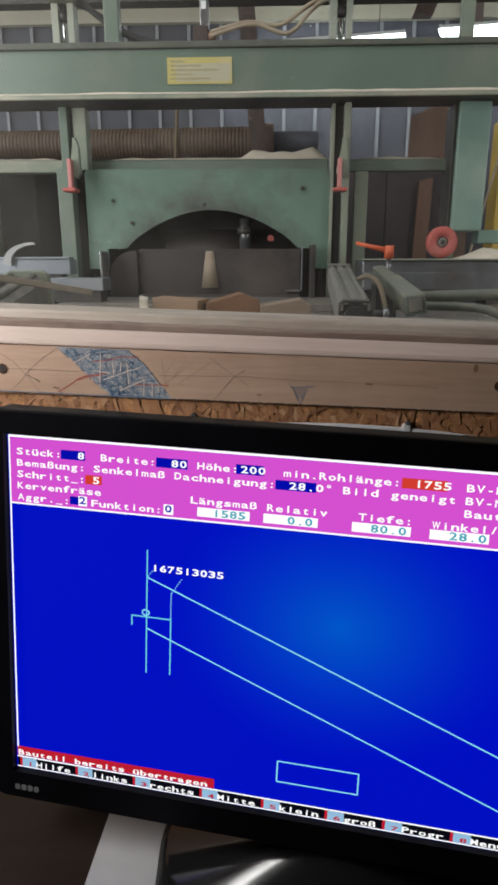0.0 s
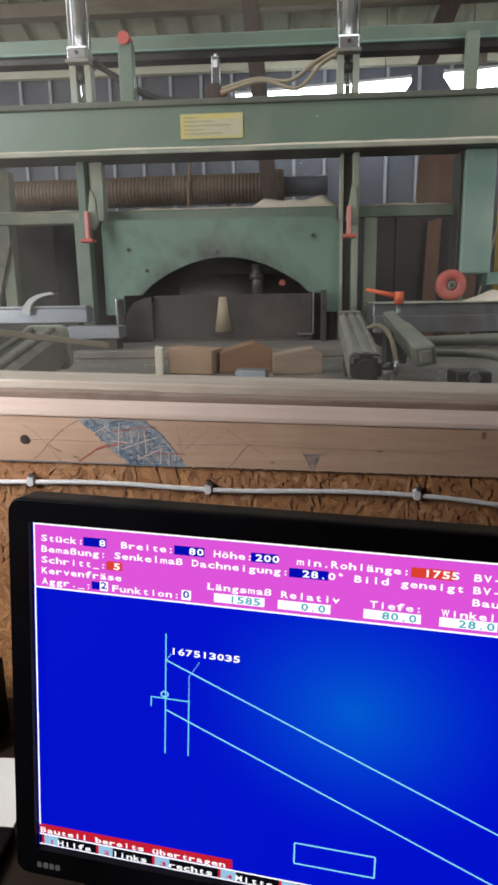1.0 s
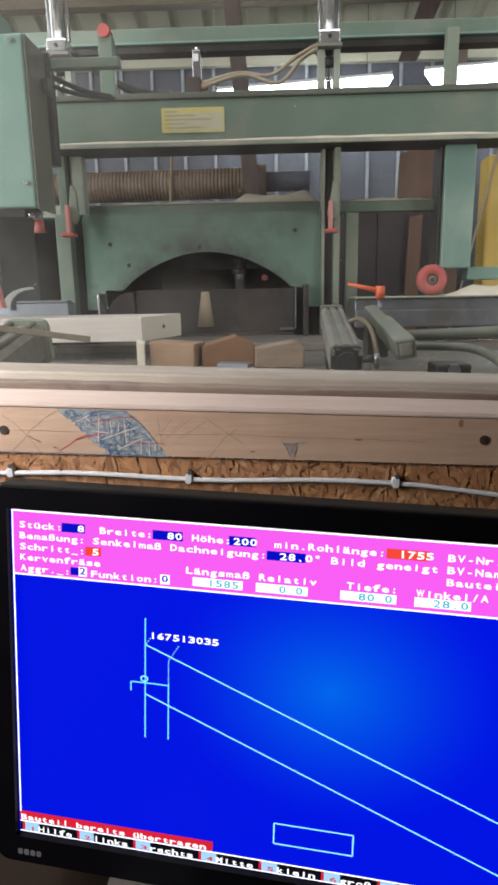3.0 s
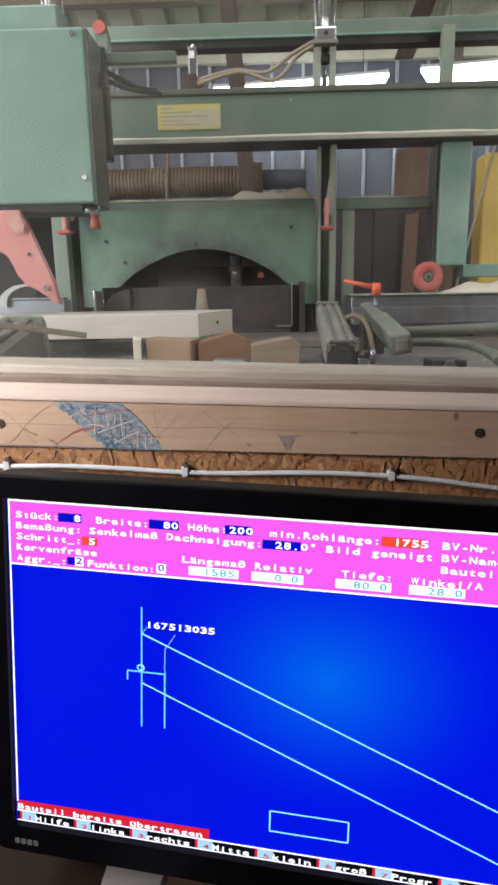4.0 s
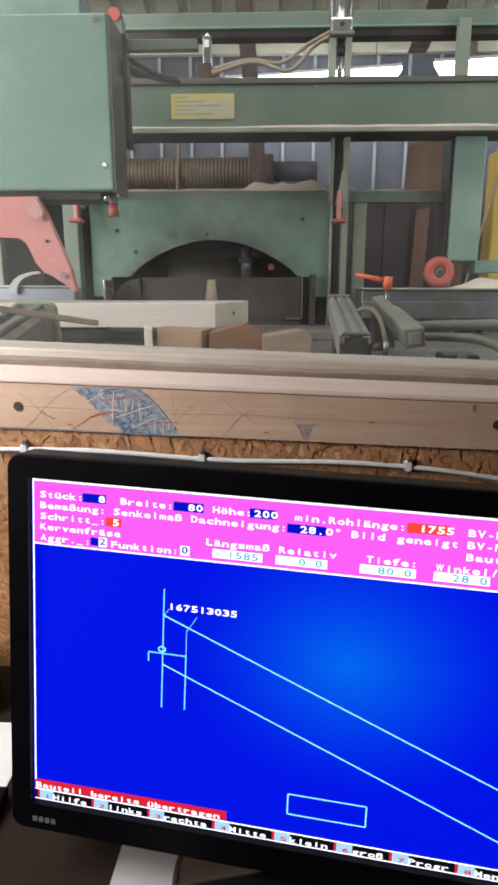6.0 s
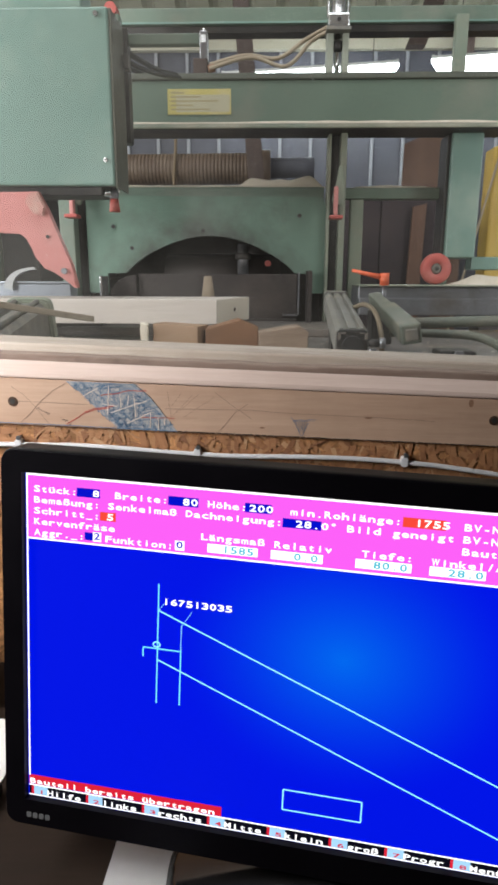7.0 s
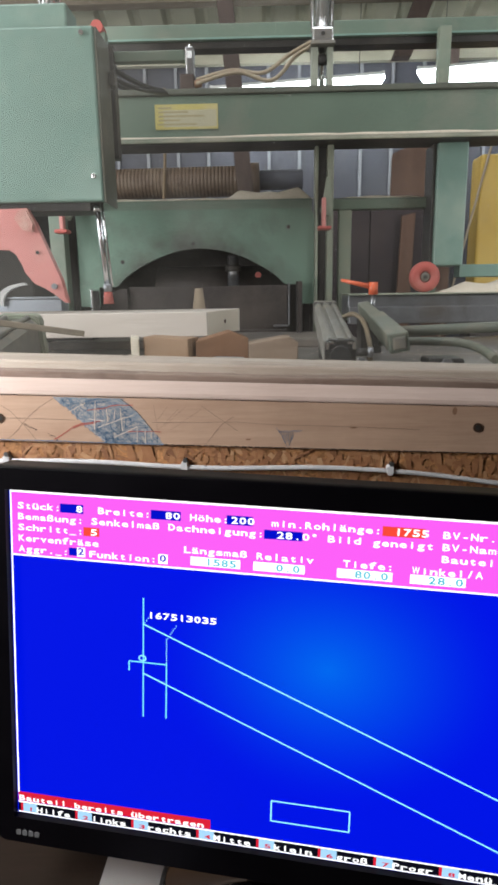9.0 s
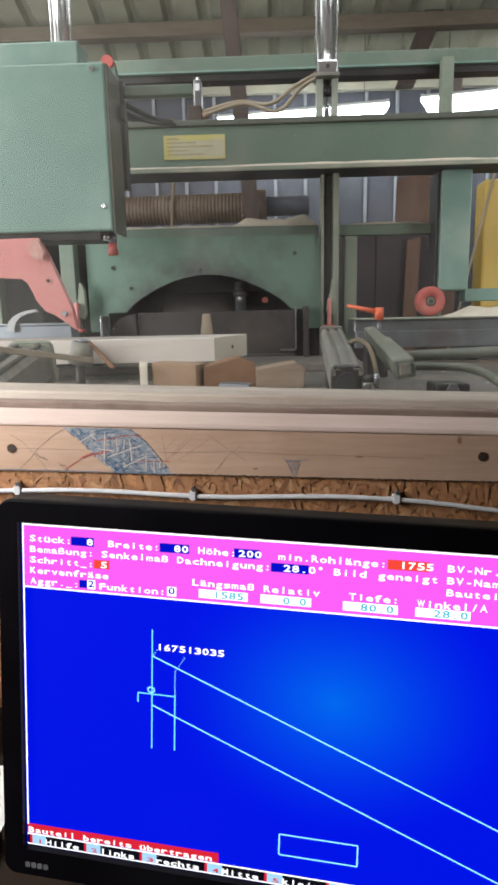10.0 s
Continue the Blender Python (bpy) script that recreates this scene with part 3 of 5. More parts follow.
def monitor():
    mon = thing("monitor", MON, "black wide computer monitor showing a timber cutting program", "monitor")
    bm = bmesh.new()
    o, i_ = rounded(-0.0185, SW + 0.0185, -SH - 0.0245, 0.0185, 0.010), None
    inner = [(SW + 0.0012, 0.0012), (-0.0012, 0.0012), (-0.0012, -SH - 0.0012), (SW + 0.0012, -SH - 0.0012)]
    # front frame: outer ring and inner lip
    fo = [bm.verts.new((x, -0.006, z)) for x, z in rounded(-0.0175, SW + 0.0175, -SH - 0.0235, 0.0175, 0.010)]
    mo = [bm.verts.new((x, -0.003, z)) for x, z in o]
    bo = [bm.verts.new((x, 0.022, z)) for x, z in o]
    fi = [bm.verts.new((x, -0.006, z)) for x, z in inner]
    di = [bm.verts.new((x, 0.002, z)) for x, z in inner]
    n, k = len(fo), len(fo) // 4
    for q in range(n):
        bm.faces.new((fo[q], fo[(q + 1) % n], mo[(q + 1) % n], mo[q])).smooth = True
        bm.faces.new((mo[q], mo[(q + 1) % n], bo[(q + 1) % n], bo[q])).smooth = True
    for q in range(4):
        seg = [fo[(q * k + j) % n] for j in range(k)]
        for j in range(k - 1):
            bm.faces.new((seg[j], seg[j + 1], fi[q]))
        nxt = fo[((q + 1) * k) % n]
        bm.faces.new((seg[-1], nxt, fi[(q + 1) % 4], fi[q]))
        bm.faces.new((fi[q], fi[(q + 1) % 4], di[(q + 1) % 4], di[q]))
    bm.faces.new(bo)
    part("bezel", bm, PLASTIC, mon, "black plastic bezel")
    bm = B(0.05, SW - 0.05, 0.0225, 0.055, -SH + 0.03, -0.03, 0.012)
    part("back_cover", bm, PLASTIC, mon)
    bm = bmesh.new()
    vs = [bm.verts.new(v) for v in ((-0.0008, -0.0005, 0.0008), (-0.0008, -0.0005, -SH - 0.0008), (SW + 0.0008, -0.0005, -SH - 0.0008), (SW + 0.0008, -0.0005, 0.0008))]
    bm.faces.new(vs)
    for f in list(bm.faces):
        r = bmesh.ops.extrude_face_region(bm, geom=[f])
        bmesh.ops.translate(bm, verts=[v for v in r["geom"] if isinstance(v, bmesh.types.BMVert)], vec=(0, 0.002, 0))
    sc = part("screen", bm, SC_BLUE, mon, "lit blue screen with a magenta header")

    def patch(name, c0, c1, r0, r1, m, lift, label=""):
        b2 = bmesh.new()
        b2.faces.new([b2.verts.new((x, -0.0005 - lift, z)) for x, z in ((c0 * CW, -r0 * CH), (c0 * CW, -r1 * CH), (c1 * CW, -r1 * CH), (c1 * CW, -r0 * CH))])
        return part(name, b2, m, sc, label)

    patch("header_bar", 0.15, 79.85, 0.2, 5.6, SC_MAG, 0.0001, "magenta header bar")
    bm = bmesh.new()
    stroke(bm, (0, -0.0008), (SW, -0.0008), 0.0017, 0.0008)
    stroke(bm, (0, -5.66 * CH), (SW, -5.66 * CH), 0.0013, 0.0008)
    stroke(bm, (0.0006, 0), (0.0006, -28.1 * CH), 0.0012, 0.0008)
    stroke(bm, (0, -29.0 * CH), (SW, -29.0 * CH), 0.0012, 0.0009)
    stroke(bm, (0, -29.98 * CH), (SW, -29.98 * CH), 0.0010, 0.0009)
    part("frame_line", bm, SC_WHITE, sc)
    patch("status_bar", 0, 26.9, 28.02, 28.92, SC_RED, 0.0001, "red status bar")
    patch("key_bar", 0, 80, 29.06, 29.95, SC_BLACK, 0.0001, "black function key bar")
    for text, c, r in (("Stück:", 1, 1), ("8", 8.9, 1), ("Breite:", 11.8, 1), ("80", 20.5, 1), ("Höhe:", 23.6, 1), ("200", 28.7, 1), ("min.Rohlänge:", 33.6, 1), ("1755", 47.9, 1), ("BV-Nr.", 53.3, 1),
                       ("Bemaßung:", 1, 2), ("Senkelmaß", 10.9, 2), ("Dachneigung:", 20.9, 2), ("28.0°", 34.3, 2), ("Bild", 40.3, 2), ("geneigt", 45.5, 2), ("BV-Name", 53.3, 2),
                       ("Schritt_:", 1, 3), ("5", 10.8, 3), ("Bauteil", 53.3, 3), ("Kervenfräse", 1, 4), ("Längsmaß", 22.9, 3.9), ("Relativ", 31.9, 3.95), ("Tiefe:", 42.2, 4.0), ("Winkel/A", 50.1, 4.1),
                       ("Aggr._:", 1, 5), ("Funktion:", 10.6, 5)):
        part("text_line", letters(text, c, 0.84 + 0.945 * (r - 1)), SC_WHITE, sc)
    for name, c0, c1, r0, r1, m in (("field", 6.8, 9.9, 0.92, 1.68, SC_NAVY), ("field", 18.7, 22.5, 0.92, 1.68, SC_NAVY), ("field", 28.2, 31.4, 0.92, 1.68, SC_NAVY), ("field", 46.6, 51.4, 0.92, 1.7, SC_ORANGE), ("field", 32.8, 37.4, 1.88, 2.62, SC_NAVY),
                                    ("field", 9.9, 12.0, 2.8, 3.55, SC_ORANGE), ("field", 7.9, 9.0, 4.68, 5.35, SC_NAVY), ("field", 9.0, 10.1, 4.6, 5.42, SC_WHITE), ("field", 19.7, 20.9, 4.6, 5.42, SC_WHITE),
                                    ("field", 23.8, 30.0, 4.58, 5.32, SC_WHITE), ("field", 31.6, 37.8, 4.58, 5.32, SC_WHITE), ("field", 41.6, 48.0, 4.58, 5.32, SC_WHITE), ("field", 50.0, 56.2, 4.58, 5.32, SC_WHITE)):
        patch(name, c0, c1, r0, r1, m, 0.0003)
    for text, c in (("1585", 25.6), ("0.0", 34.3), ("80.0", 43.6), ("28.0", 52.0), ("0", 19.8), ("2", 9.05)):
        part("text_line", letters(text, c, 4.5, 0.85), SC_CYAN if c > 21 else SC_NAVY, sc)
    part("text_line", letters("Bauteil bereits übertragen", 0.1, 28.1, 0.75), SC_WHITE, sc)
    c = 0.2
    for i, w in enumerate(("Hilfe", "links", "rechts", "Mitte", "klein", "groß", "Progr", "Menü")):
        patch("key_field", c + 0.15, c + 2.5, 29.1, 29.93, SC_PALE, 0.0002)
        patch("key_edge", c + 0.15, c + 0.5, 29.1, 29.93, SC_RED, 0.0003)
        part("text_line", letters(str(i + 1), c + 1.15, 29.10, 0.55), SC_RED, sc)
        part("text_line", letters(w, c + 2.4, 29.12, 0.75), SC_WHITE, sc)
        c += len(w) + 2.9
    bm = bmesh.new()
    H = SH
    for a, b in (((0.395, 0.283), (0.395, 0.640)), ((0.463, 0.470), (0.463, 0.637))):
        stroke(bm, (a[0] * H, -a[1] * H), (b[0] * H, -b[1] * H), 0.0010, 0.0008)
    for a, b in (((0.353, 0.4745), (0.463, 0.4745)), ((0.353, 0.4745), (0.353, 0.503))):
        stroke(bm, (a[0] * H, -a[1] * H), (b[0] * H, -b[1] * H), 0.001, 0.0008)
    part("guide_line", bm, SC_GUIDE, sc, "cyan measuring lines")
    bm = bmesh.new()
    for a, b in (((0.395, 0.360), (1.7778, 0.914)), ((0.395, 0.507), (1.55, 0.968)), ((0.772, 0.845), (0.99, 0.845)), ((0.99, 0.845), (0.99, 0.907)), ((0.99, 0.907), (0.772, 0.907)), ((0.772, 0.907), (0.772, 0.845))):
        stroke(bm, (a[0] * H, -a[1] * H), (b[0] * H, -b[1] * H), 0.00105, 0.0009)
    for k in range(11):
        z = 0.40 + 0.0068 * k
        stroke(bm, (0.4615 * H, -z * H), (0.4645 * H, -z * H), 0.001, 0.0009)
    for k in range(7):
        stroke(bm, ((0.465 + 0.004 * k) * H, -(0.396 - 0.0065 * k) * H), ((0.4675 + 0.004 * k) * H, -(0.396 - 0.0065 * k) * H), 0.001, 0.0009)
    for k in range(3):
        stroke(bm, ((0.398 + 0.005 * k) * H, -(0.356 - 0.007 * k) * H), ((0.401 + 0.005 * k) * H, -(0.356 - 0.007 * k) * H), 0.001, 0.0009)
    for k in range(12):
        a0, a1 = 6.2832 * k / 12, 6.2832 * (k + 1) / 12
        cx, cz, r = 0.3925, 0.462, 0.010
        stroke(bm, ((cx + r * math.cos(a0)) * H, -(cz + 0.8 * r * math.sin(a0)) * H), ((cx + r * math.cos(a1)) * H, -(cz + 0.8 * r * math.sin(a1)) * H), 0.0011, 0.0009)
    part("drawing_line", bm, SC_LINE, sc, "pale cyan outline of a rafter")
    part("text_line", letters("167513035", 18.3, 9.5, 0.8), SC_WHITE, sc)
    # maker's mark as plain bars
    bm = bmesh.new()
    for k in range(4):
        slab(bm, rounded(0.0005 + 0.0053 * k, 0.0045 + 0.0053 * k, -SH - 0.0165, -SH - 0.0120, 0.001, 2), -0.0064, -0.0058)
    part("maker_mark", bm, LOGOGREY, mon, "small grey maker's mark")
    # neck and foot, upright on the desk
    inv = MON.inverted()
    bm = bmesh.new()
    cx, cy = 0.055, 0.42
    for a, b, r1, r2 in (((cx, cy + 0.025, 0.765), (cx, cy + 0.04, 0.90), 0.05, 0.042),):
        rod(bm, a, b, r1, 28, r2)
    bmesh.ops.transform(bm, matrix=inv, verts=bm.verts)
    part("neck", bm, GLOSSBLACK, mon, "glossy black neck")
    bm = bmesh.new()
    N_ = 48
    rings = []
    for rr, z in ((1.0, 0.7445), (1.0, 0.752), (0.95, 0.757), (0.4, 0.772), (0.28, 0.79)):
        rings.append([bm.verts.new((cx + 0.145 * rr * math.cos(6.2832 * i / N_), cy - 0.01 + 0.10 * rr * math.sin(6.2832 * i / N_), z)) for i in range(N_)])
    for ra, rb in zip(rings, rings[1:]):
        for i in range(N_):
            bm.faces.new((ra[i], ra[(i + 1) % N_], rb[(i + 1) % N_], rb[i])).smooth = True
    bm.faces.new(rings[-1]), bm.faces.new(rings[0][::-1])
    bmesh.ops.transform(bm, matrix=inv, verts=bm.verts)
    part("foot", bm, GLOSSBLACK, mon, "glossy black oval foot")
    return mon


monitor()

# ---- desk and what lies on it ----
desk = thing("desk", pose(0, 0, 0), "dark brown wooden desk against the cabin wall", "desk")
part("desktop", B(-0.745, 1.2, 0.05, 0.712, 0.715, 0.744, 0.003), DESKWOOD, desk, "dark brown desktop")
for x in (-0.73, 1.12):
    for y in (0.08, 0.58):
        part("leg", B(x, x + 0.05, y, y + 0.05, 0.0, 0.7145), DARK, desk)


def sheet(name, x, y, w, h, rz, label, m=None):
    bm = B(-w / 2, w / 2, -h / 2, h / 2, 0, 0.0016)
    ob = solid(name, bm, m or PAPER, label, "paper")
    ob.matrix_world = pose(x, y, 0.7445, 0, 0, rz)
    return ob


sheet("paper_sheet", -0.117, 0.33, 0.055, 0.30, -2, "greyish white paper sheet lying on the desk under the monitor", mat("grey_paper", (0.5, 0.5, 0.51), (0.42, 0.42, 0.43), 0.8, scale=5, fine=60, bump=0.02))
sheet("paper_sheet", -0.405, 0.548, 0.27, 0.10, 0, "white paper sheet lying on the desk beside the monitor")
solid("monitor_cable", tube(bmesh.new(), [(-0.075, 0.31, 0.749), (-0.085, 0.38, 0.749), (-0.08, 0.45, 0.749), (-0.02, 0.55, 0.749)], 0.004), BLACK, "thin black cable lying on the desk", "cable")
bm = B(-0.62, -0.335, 0.60, 0.655, 0.7445, 0.84, 0.006)
solid("equipment_box", bm, PLASTIC, "black plastic box standing on the desk by the wall", "box")

solid("black_folder", B(-0.74, -0.262, 0.20, 0.494, 0.7445, 0.757, 0.002), PLASTIC, "flat black folder lying on the desk", "folder")

# white cable on clips
cz = lambda x: 1.0240 + SK * x + 0.002 * math.sin(x * 21)
solid("wall_cable", tube(bmesh.new(), [(x, 0.7080, (cz(x) if x < 0.162 else cz(x) - 0.35 * (x - 0.162) ** 1.6)) for x in [-0.72 + 0.06 * i for i in range(28)]], 0.0029, 10, 4), WHITECABLE, "white electric cable clipped along the chipboard", "cable")


def clip(x, z):
    c = thing("cable_clip", pose(x, 0.7140, z), "small white plastic cable clip with a nail", "clip", "cable clips on the chipboard")
    bm = bmesh.new()
    slab(bm, rounded(-0.0042, 0.0042, -0.0055, 0.0062, 0.003, 3), -0.0105, 0.0, 0.0008)
    part("saddle", bm, WHITECABLE, c)
    part("nail", R((0.001, -0.0085, 0.008), (0.001, 0.0, 0.008), 0.0014, 8), STEEL, c, "steel nail")
    part("nail_head", R((0.001, -0.0102, 0.008), (0.001, -0.0086, 0.008), 0.0028, 10), STEEL, c)
    return c


for x in (-0.514, -0.305, -0.095, 0.1445, 0.388):
    clip(x, cz(x) + 0.001)

# ---- scribbles, screws and knots on the sill ----
rs = random.Random(7)


def on_sill(x, z):
    return (x, z + SK * x)


def scribble(name, lines, w, m, label, lift=0.0006):
    bm = bmesh.new()
    for a, b in lines:
        stroke(bm, on_sill(*a), on_sill(*b), w, 0, 0.7100 - 0.4 * lift)
    for f in bm.faces:
        f.normal_update()
    r = bmesh.ops.solidify(bm, geom=bm.faces[:], thickness=0.00005)
    return solid(name, bm, m, label, "scribble")


def polyline(pts, jitter=0.0004, step=0.004):
    """Short strokes that follow a hand-drawn line through pts."""
    out, last = [], None
    for (x0, z0), (x1, z1) in zip(pts, pts[1:]):
        k = max(1, int(math.hypot(x1 - x0, z1 - z0) / step))
        for i in range(k + 1):
            q = (x0 + (x1 - x0) * i / k, z0 + (z1 - z0) * i / k + rs.uniform(-jitter, jitter))
            if last and q != last:
                out.append((last, q))
            last = q
    return out


INK_L = [(1.1015, -0.246), (1.0871, -0.2276), (1.0732, -0.2141), (1.0639, -0.2051), (1.0522, -0.1912), (1.0478, -0.1842)]
INK_R = [(1.1015, -0.166), (1.0914, -0.1528), (1.081, -0.1437), (1.0634, -0.13), (1.0478, -0.1184)]


def edge_at(edge, z):
    for (za, xa), (zb, xb) in zip(edge, edge[1:]):
        if zb <= z <= za:
            return xa + (xb - xa) * (za - z) / (za - zb)
    return edge[-1][1]


hatch = []
for i in range(330):
    z = 1.0482 + 0.053 * rs.random()
    xl, xr = edge_at(INK_L, z), edge_at(INK_R, z)
    x = rs.uniform(xl, xr)
    ang = rs.choice((0.15, 0.15, -0.75, -0.75, 0.9, 1.5)) + rs.uniform(-0.2, 0.2)
    l = rs.uniform(0.003, 0.010)
    za, zb = z - l * math.sin(ang), z + l * math.sin(ang)
    za, zb = max(1.0480, min(1.1014, za)), max(1.0480, min(1.1014, zb))
    xa, xb = max(edge_at(INK_L, za) - 0.002, x - l * math.cos(ang)), min(edge_at(INK_R, zb) + 0.002, x + l * math.cos(ang))
    hatch.append(((xa, za), (xb, zb)))
tagged(scribble("ink_scribble", hatch, 0.0005, BLUEINK, "dense blue pen hatching on the timber sill"), kind="stuff")
bm = bmesh.new()
slab(bm, [(x, z + SK * x) for z, x in INK_L] + [(x, z + SK * x) for z, x in reversed(INK_R)], 0.70988, 0.70995)
solid("ink_wash", bm, INKWASH, "smeared blue ink patch on the timber sill", "ink stain")
reds = polyline([(-0.2475, 1.051), (-0.2321, 1.0603), (-0.2243, 1.0667), (-0.2143, 1.0708), (-0.1898, 1.0747)]) + polyline([(-0.2059, 1.0868), (-0.1841, 1.0901), (-0.1743, 1.0936), (-0.1527, 1.0938)]) + polyline([(-0.1615, 1.0628), (-0.1215, 1.0637)]) + polyline([(-0.2243, 1.0655), (-0.2143, 1.0690), (-0.196, 1.072)])
tagged(scribble("red_scribble", reds, 0.0010, REDINK, "red pen strokes on the timber sill", 0.001), kind="stuff")
scr = []
for a, b in (((-0.1961, 1.0968), (-0.199, 1.0641)), ((-0.1836, 1.0894), (-0.1827, 1.0733)), ((-0.1734, 1.0881), (-0.1752, 1.0773)), ((-0.1674, 1.0872), (-0.1663, 1.0631)), ((-0.2266, 1.0848), (-0.2078, 1.0951)), ((-0.1952, 1.0667), (-0.152, 1.083)),
             ((-0.1764, 1.0553), (-0.1491, 1.0687)), ((-0.149, 1.0699), (-0.1499, 1.0503)), ((-0.1401, 1.0642), (-0.1399, 1.0485)), ((-0.1329, 1.0633), (-0.1332, 1.0547)), ((-0.205, 1.0768), (-0.188, 1.0745))):
    scr += polyline([a, b], 0.0003)
scribble("scratch_marks", scr, 0.0009, SCRATCH, "pale scratches through the ink on the sill", 0.0013)
pen = []
for line in ([(-0.3028, 1.0751), (-0.2796, 1.0754), (-0.2213, 1.0749)], [(-0.132, 1.0742), (-0.0316, 1.0772), (0.0114, 1.0754), (0.1107, 1.0753), (0.1765, 1.074)], [(-0.3095, 1.0922), (-0.2958, 1.0831), (-0.2826, 1.0692), (-0.2685, 1.0501)],
             [(-0.2447, 1.0996), (-0.2613, 1.0894), (-0.2771, 1.0755), (-0.2881, 1.0628), (-0.3017, 1.0499)], [(-0.074, 1.0958), (-0.0552, 1.0822), (-0.0316, 1.0663)], [(-0.0361, 1.0842), (-0.0505, 1.074), (-0.07, 1.0501)]):
    pen += polyline(line, 0.0003)
tagged(scribble("pencil_lines", pen, 0.00042, PENCIL, "thin crossed pencil lines on the timber sill", 0.0008), kind="stuff")
faint = []
for line in ([(-0.1288, 1.0947), (-0.1251, 1.0648)], [(-0.1003, 1.0911), (-0.1251, 1.0648)], [(-0.0741, 1.091), (-0.1106, 1.0654)], [(-0.112, 1.094), (-0.1245, 1.078)], [(-0.092, 1.0935), (-0.118, 1.07)]):
    faint += polyline(line, 0.0003)
tagged(scribble("faint_pencil_lines", faint, 0.00024, PENCIL, "faint pencil lines beside the ink patch on the sill", 0.0007), kind="stuff")
scribble("pen_line", polyline([(-0.1666, 1.1012), (-0.1482, 1.0868), (-0.13, 1.0634)], 0.0002), 0.0007, DARK, "black slanting pen line on the timber sill", 0.0012)
spots = []
for i in range(16):
    x = -0.2804 + 0.0016 * i + (0.012 if i > 8 else 0)
    z = 1.0672 - 0.42 * (x + 0.2804) + rs.uniform(-0.0018, 0.0018)
    spots.append(((x, z), (x + rs.uniform(0.0006, 0.002), z + rs.uniform(-0.0008, 0.0008))))
tagged(scribble("pen_spots", spots, 0.0009, DARK, "black pen spots on the timber sill", 0.0009), kind="stuff")
tri = polyline([(0.0127, 1.0719), (0.0163, 1.0672), (0.025, 1.0493)]) + polyline([(0.0151, 1.0675), (0.0424, 1.0695)]) + polyline([(0.0151, 1.0664), (0.040, 1.0682)]) + polyline([(0.033, 1.0655), (0.0262, 1.0493)]) + [((0.018 + 0.0026 * i, 1.067), (0.0235 + 0.0012 * i, 1.0535 + 0.002 * (i % 3))) for i in range(6)]
scribble("ink_triangle", tri, 0.00045, BLUEINK, "small blue ink triangle on the timber sill")
scribble("blue_edge_line", polyline([(-0.36, 1.0490), (-0.2476, 1.0494), (-0.1671, 1.0484), (-0.1185, 1.0484)], 0.0003), 0.0008, BLUEINK, "blue pen line along the sill's lower edge", 0.001)
dash = [((x, 1.0482 + rs.uniform(-0.0003, 0.0003)), (x + rs.uniform(0.004, 0.009), 1.0482 + rs.uniform(-0.0003, 0.0003))) for x in [-0.118 + 0.0075 * i for i in range(54)]]
scribble("ink_edge_line", dash, 0.0009, DARK, "black dashed pen line along the sill's lower edge")
for x, z, w_, h_ in ((0.216, 1.0965, 0.0028, 0.0045), (0.1013, 1.0744, 0.0045, 0.0012), (-0.02, 1.057, 0.003, 0.001)):
    bm = bmesh.new()
    slab(bm, [(x + w_ * math.cos(6.2832 * i / 14), z + SK * x + h_ * math.sin(6.2832 * i / 14)) for i in range(14)], 0.70985, 0.70995)
    solid("knot", bm, mat("wood_knot", (0.24, 0.125, 0.075), (0.33, 0.19, 0.12), 0.6, scale=200, fine=500, bump=0.02), "brown knot in the timber sill", "knot", "knots in the sill")
for x, z in ((-0.3089, 1.0749), (0.243, 1.078)):
    s = thing("screw", pose(x, 0.7095, z + SK * x), "dark screw sunk in the timber sill", "screw", "screws in the sill")
    part("hole", R((0, -0.0006, 0), (0, 0.0004, 0), 0.0055, 16), BROWN, s)
    part("head", R((0, -0.0010, 0), (0, -0.0005, 0), 0.0033, 14), DARK, s)

# ---- beam-cutting machine: fixed frame ----
TZ = 1.04
machine = thing("cutting_machine", pose(0, 0, 0), "green timber-cutting machine with gantry beam, guide posts and saw housing", "machine")
bm = B(-1.9, 1.6, 2.5, 2.66, 1.762, 1.9045, 0.006)
part("crossbeam", bm, GREEN, machine, "long green steel crossbeam")
part("beam_flange", B(-1.9, 1.6, 2.492, 2.66, 1.905, 1.926, 0.004), mat("dark_olive_flange", (0.085, 0.09, 0.07), (0.12, 0.13, 0.1), 0.7, scale=6, fine=70, bump=0.2, dirt=(0.17, 0.15, 0.11), dirt_amount=0.6, dirt_scale=8), machine, "dark upper flange")
# Beam's underside as a near-black box: its shade is in the colour.
part("beam_underside", B(-1.9, 1.6, 2.5, 2.66, 1.745, 1.7615, 0.002), DARK, machine, "underside of the beam, coloured dark for its shade")
part("beam_ledge", B(-1.9, 1.6, 2.488, 2.4995, 1.747, 1.7615, 0.002), GREEN_DUSTY, machine, "dust-covered lower ledge")
part("top_rail", B(-2.4, 2.4, 3.1, 3.2, 2.284, 2.348, 0.006), GREEN, machine, "green upper guide rail")
part("rail_lip", B(-2.4, 2.4, 3.094, 3.0985, 2.284, 2.292, 0.001), GREEN_PALE, machine, "pale lower edge")
# Dark strip painted in for the shade below the top rail.
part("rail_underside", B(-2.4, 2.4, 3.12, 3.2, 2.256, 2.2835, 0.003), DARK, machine)
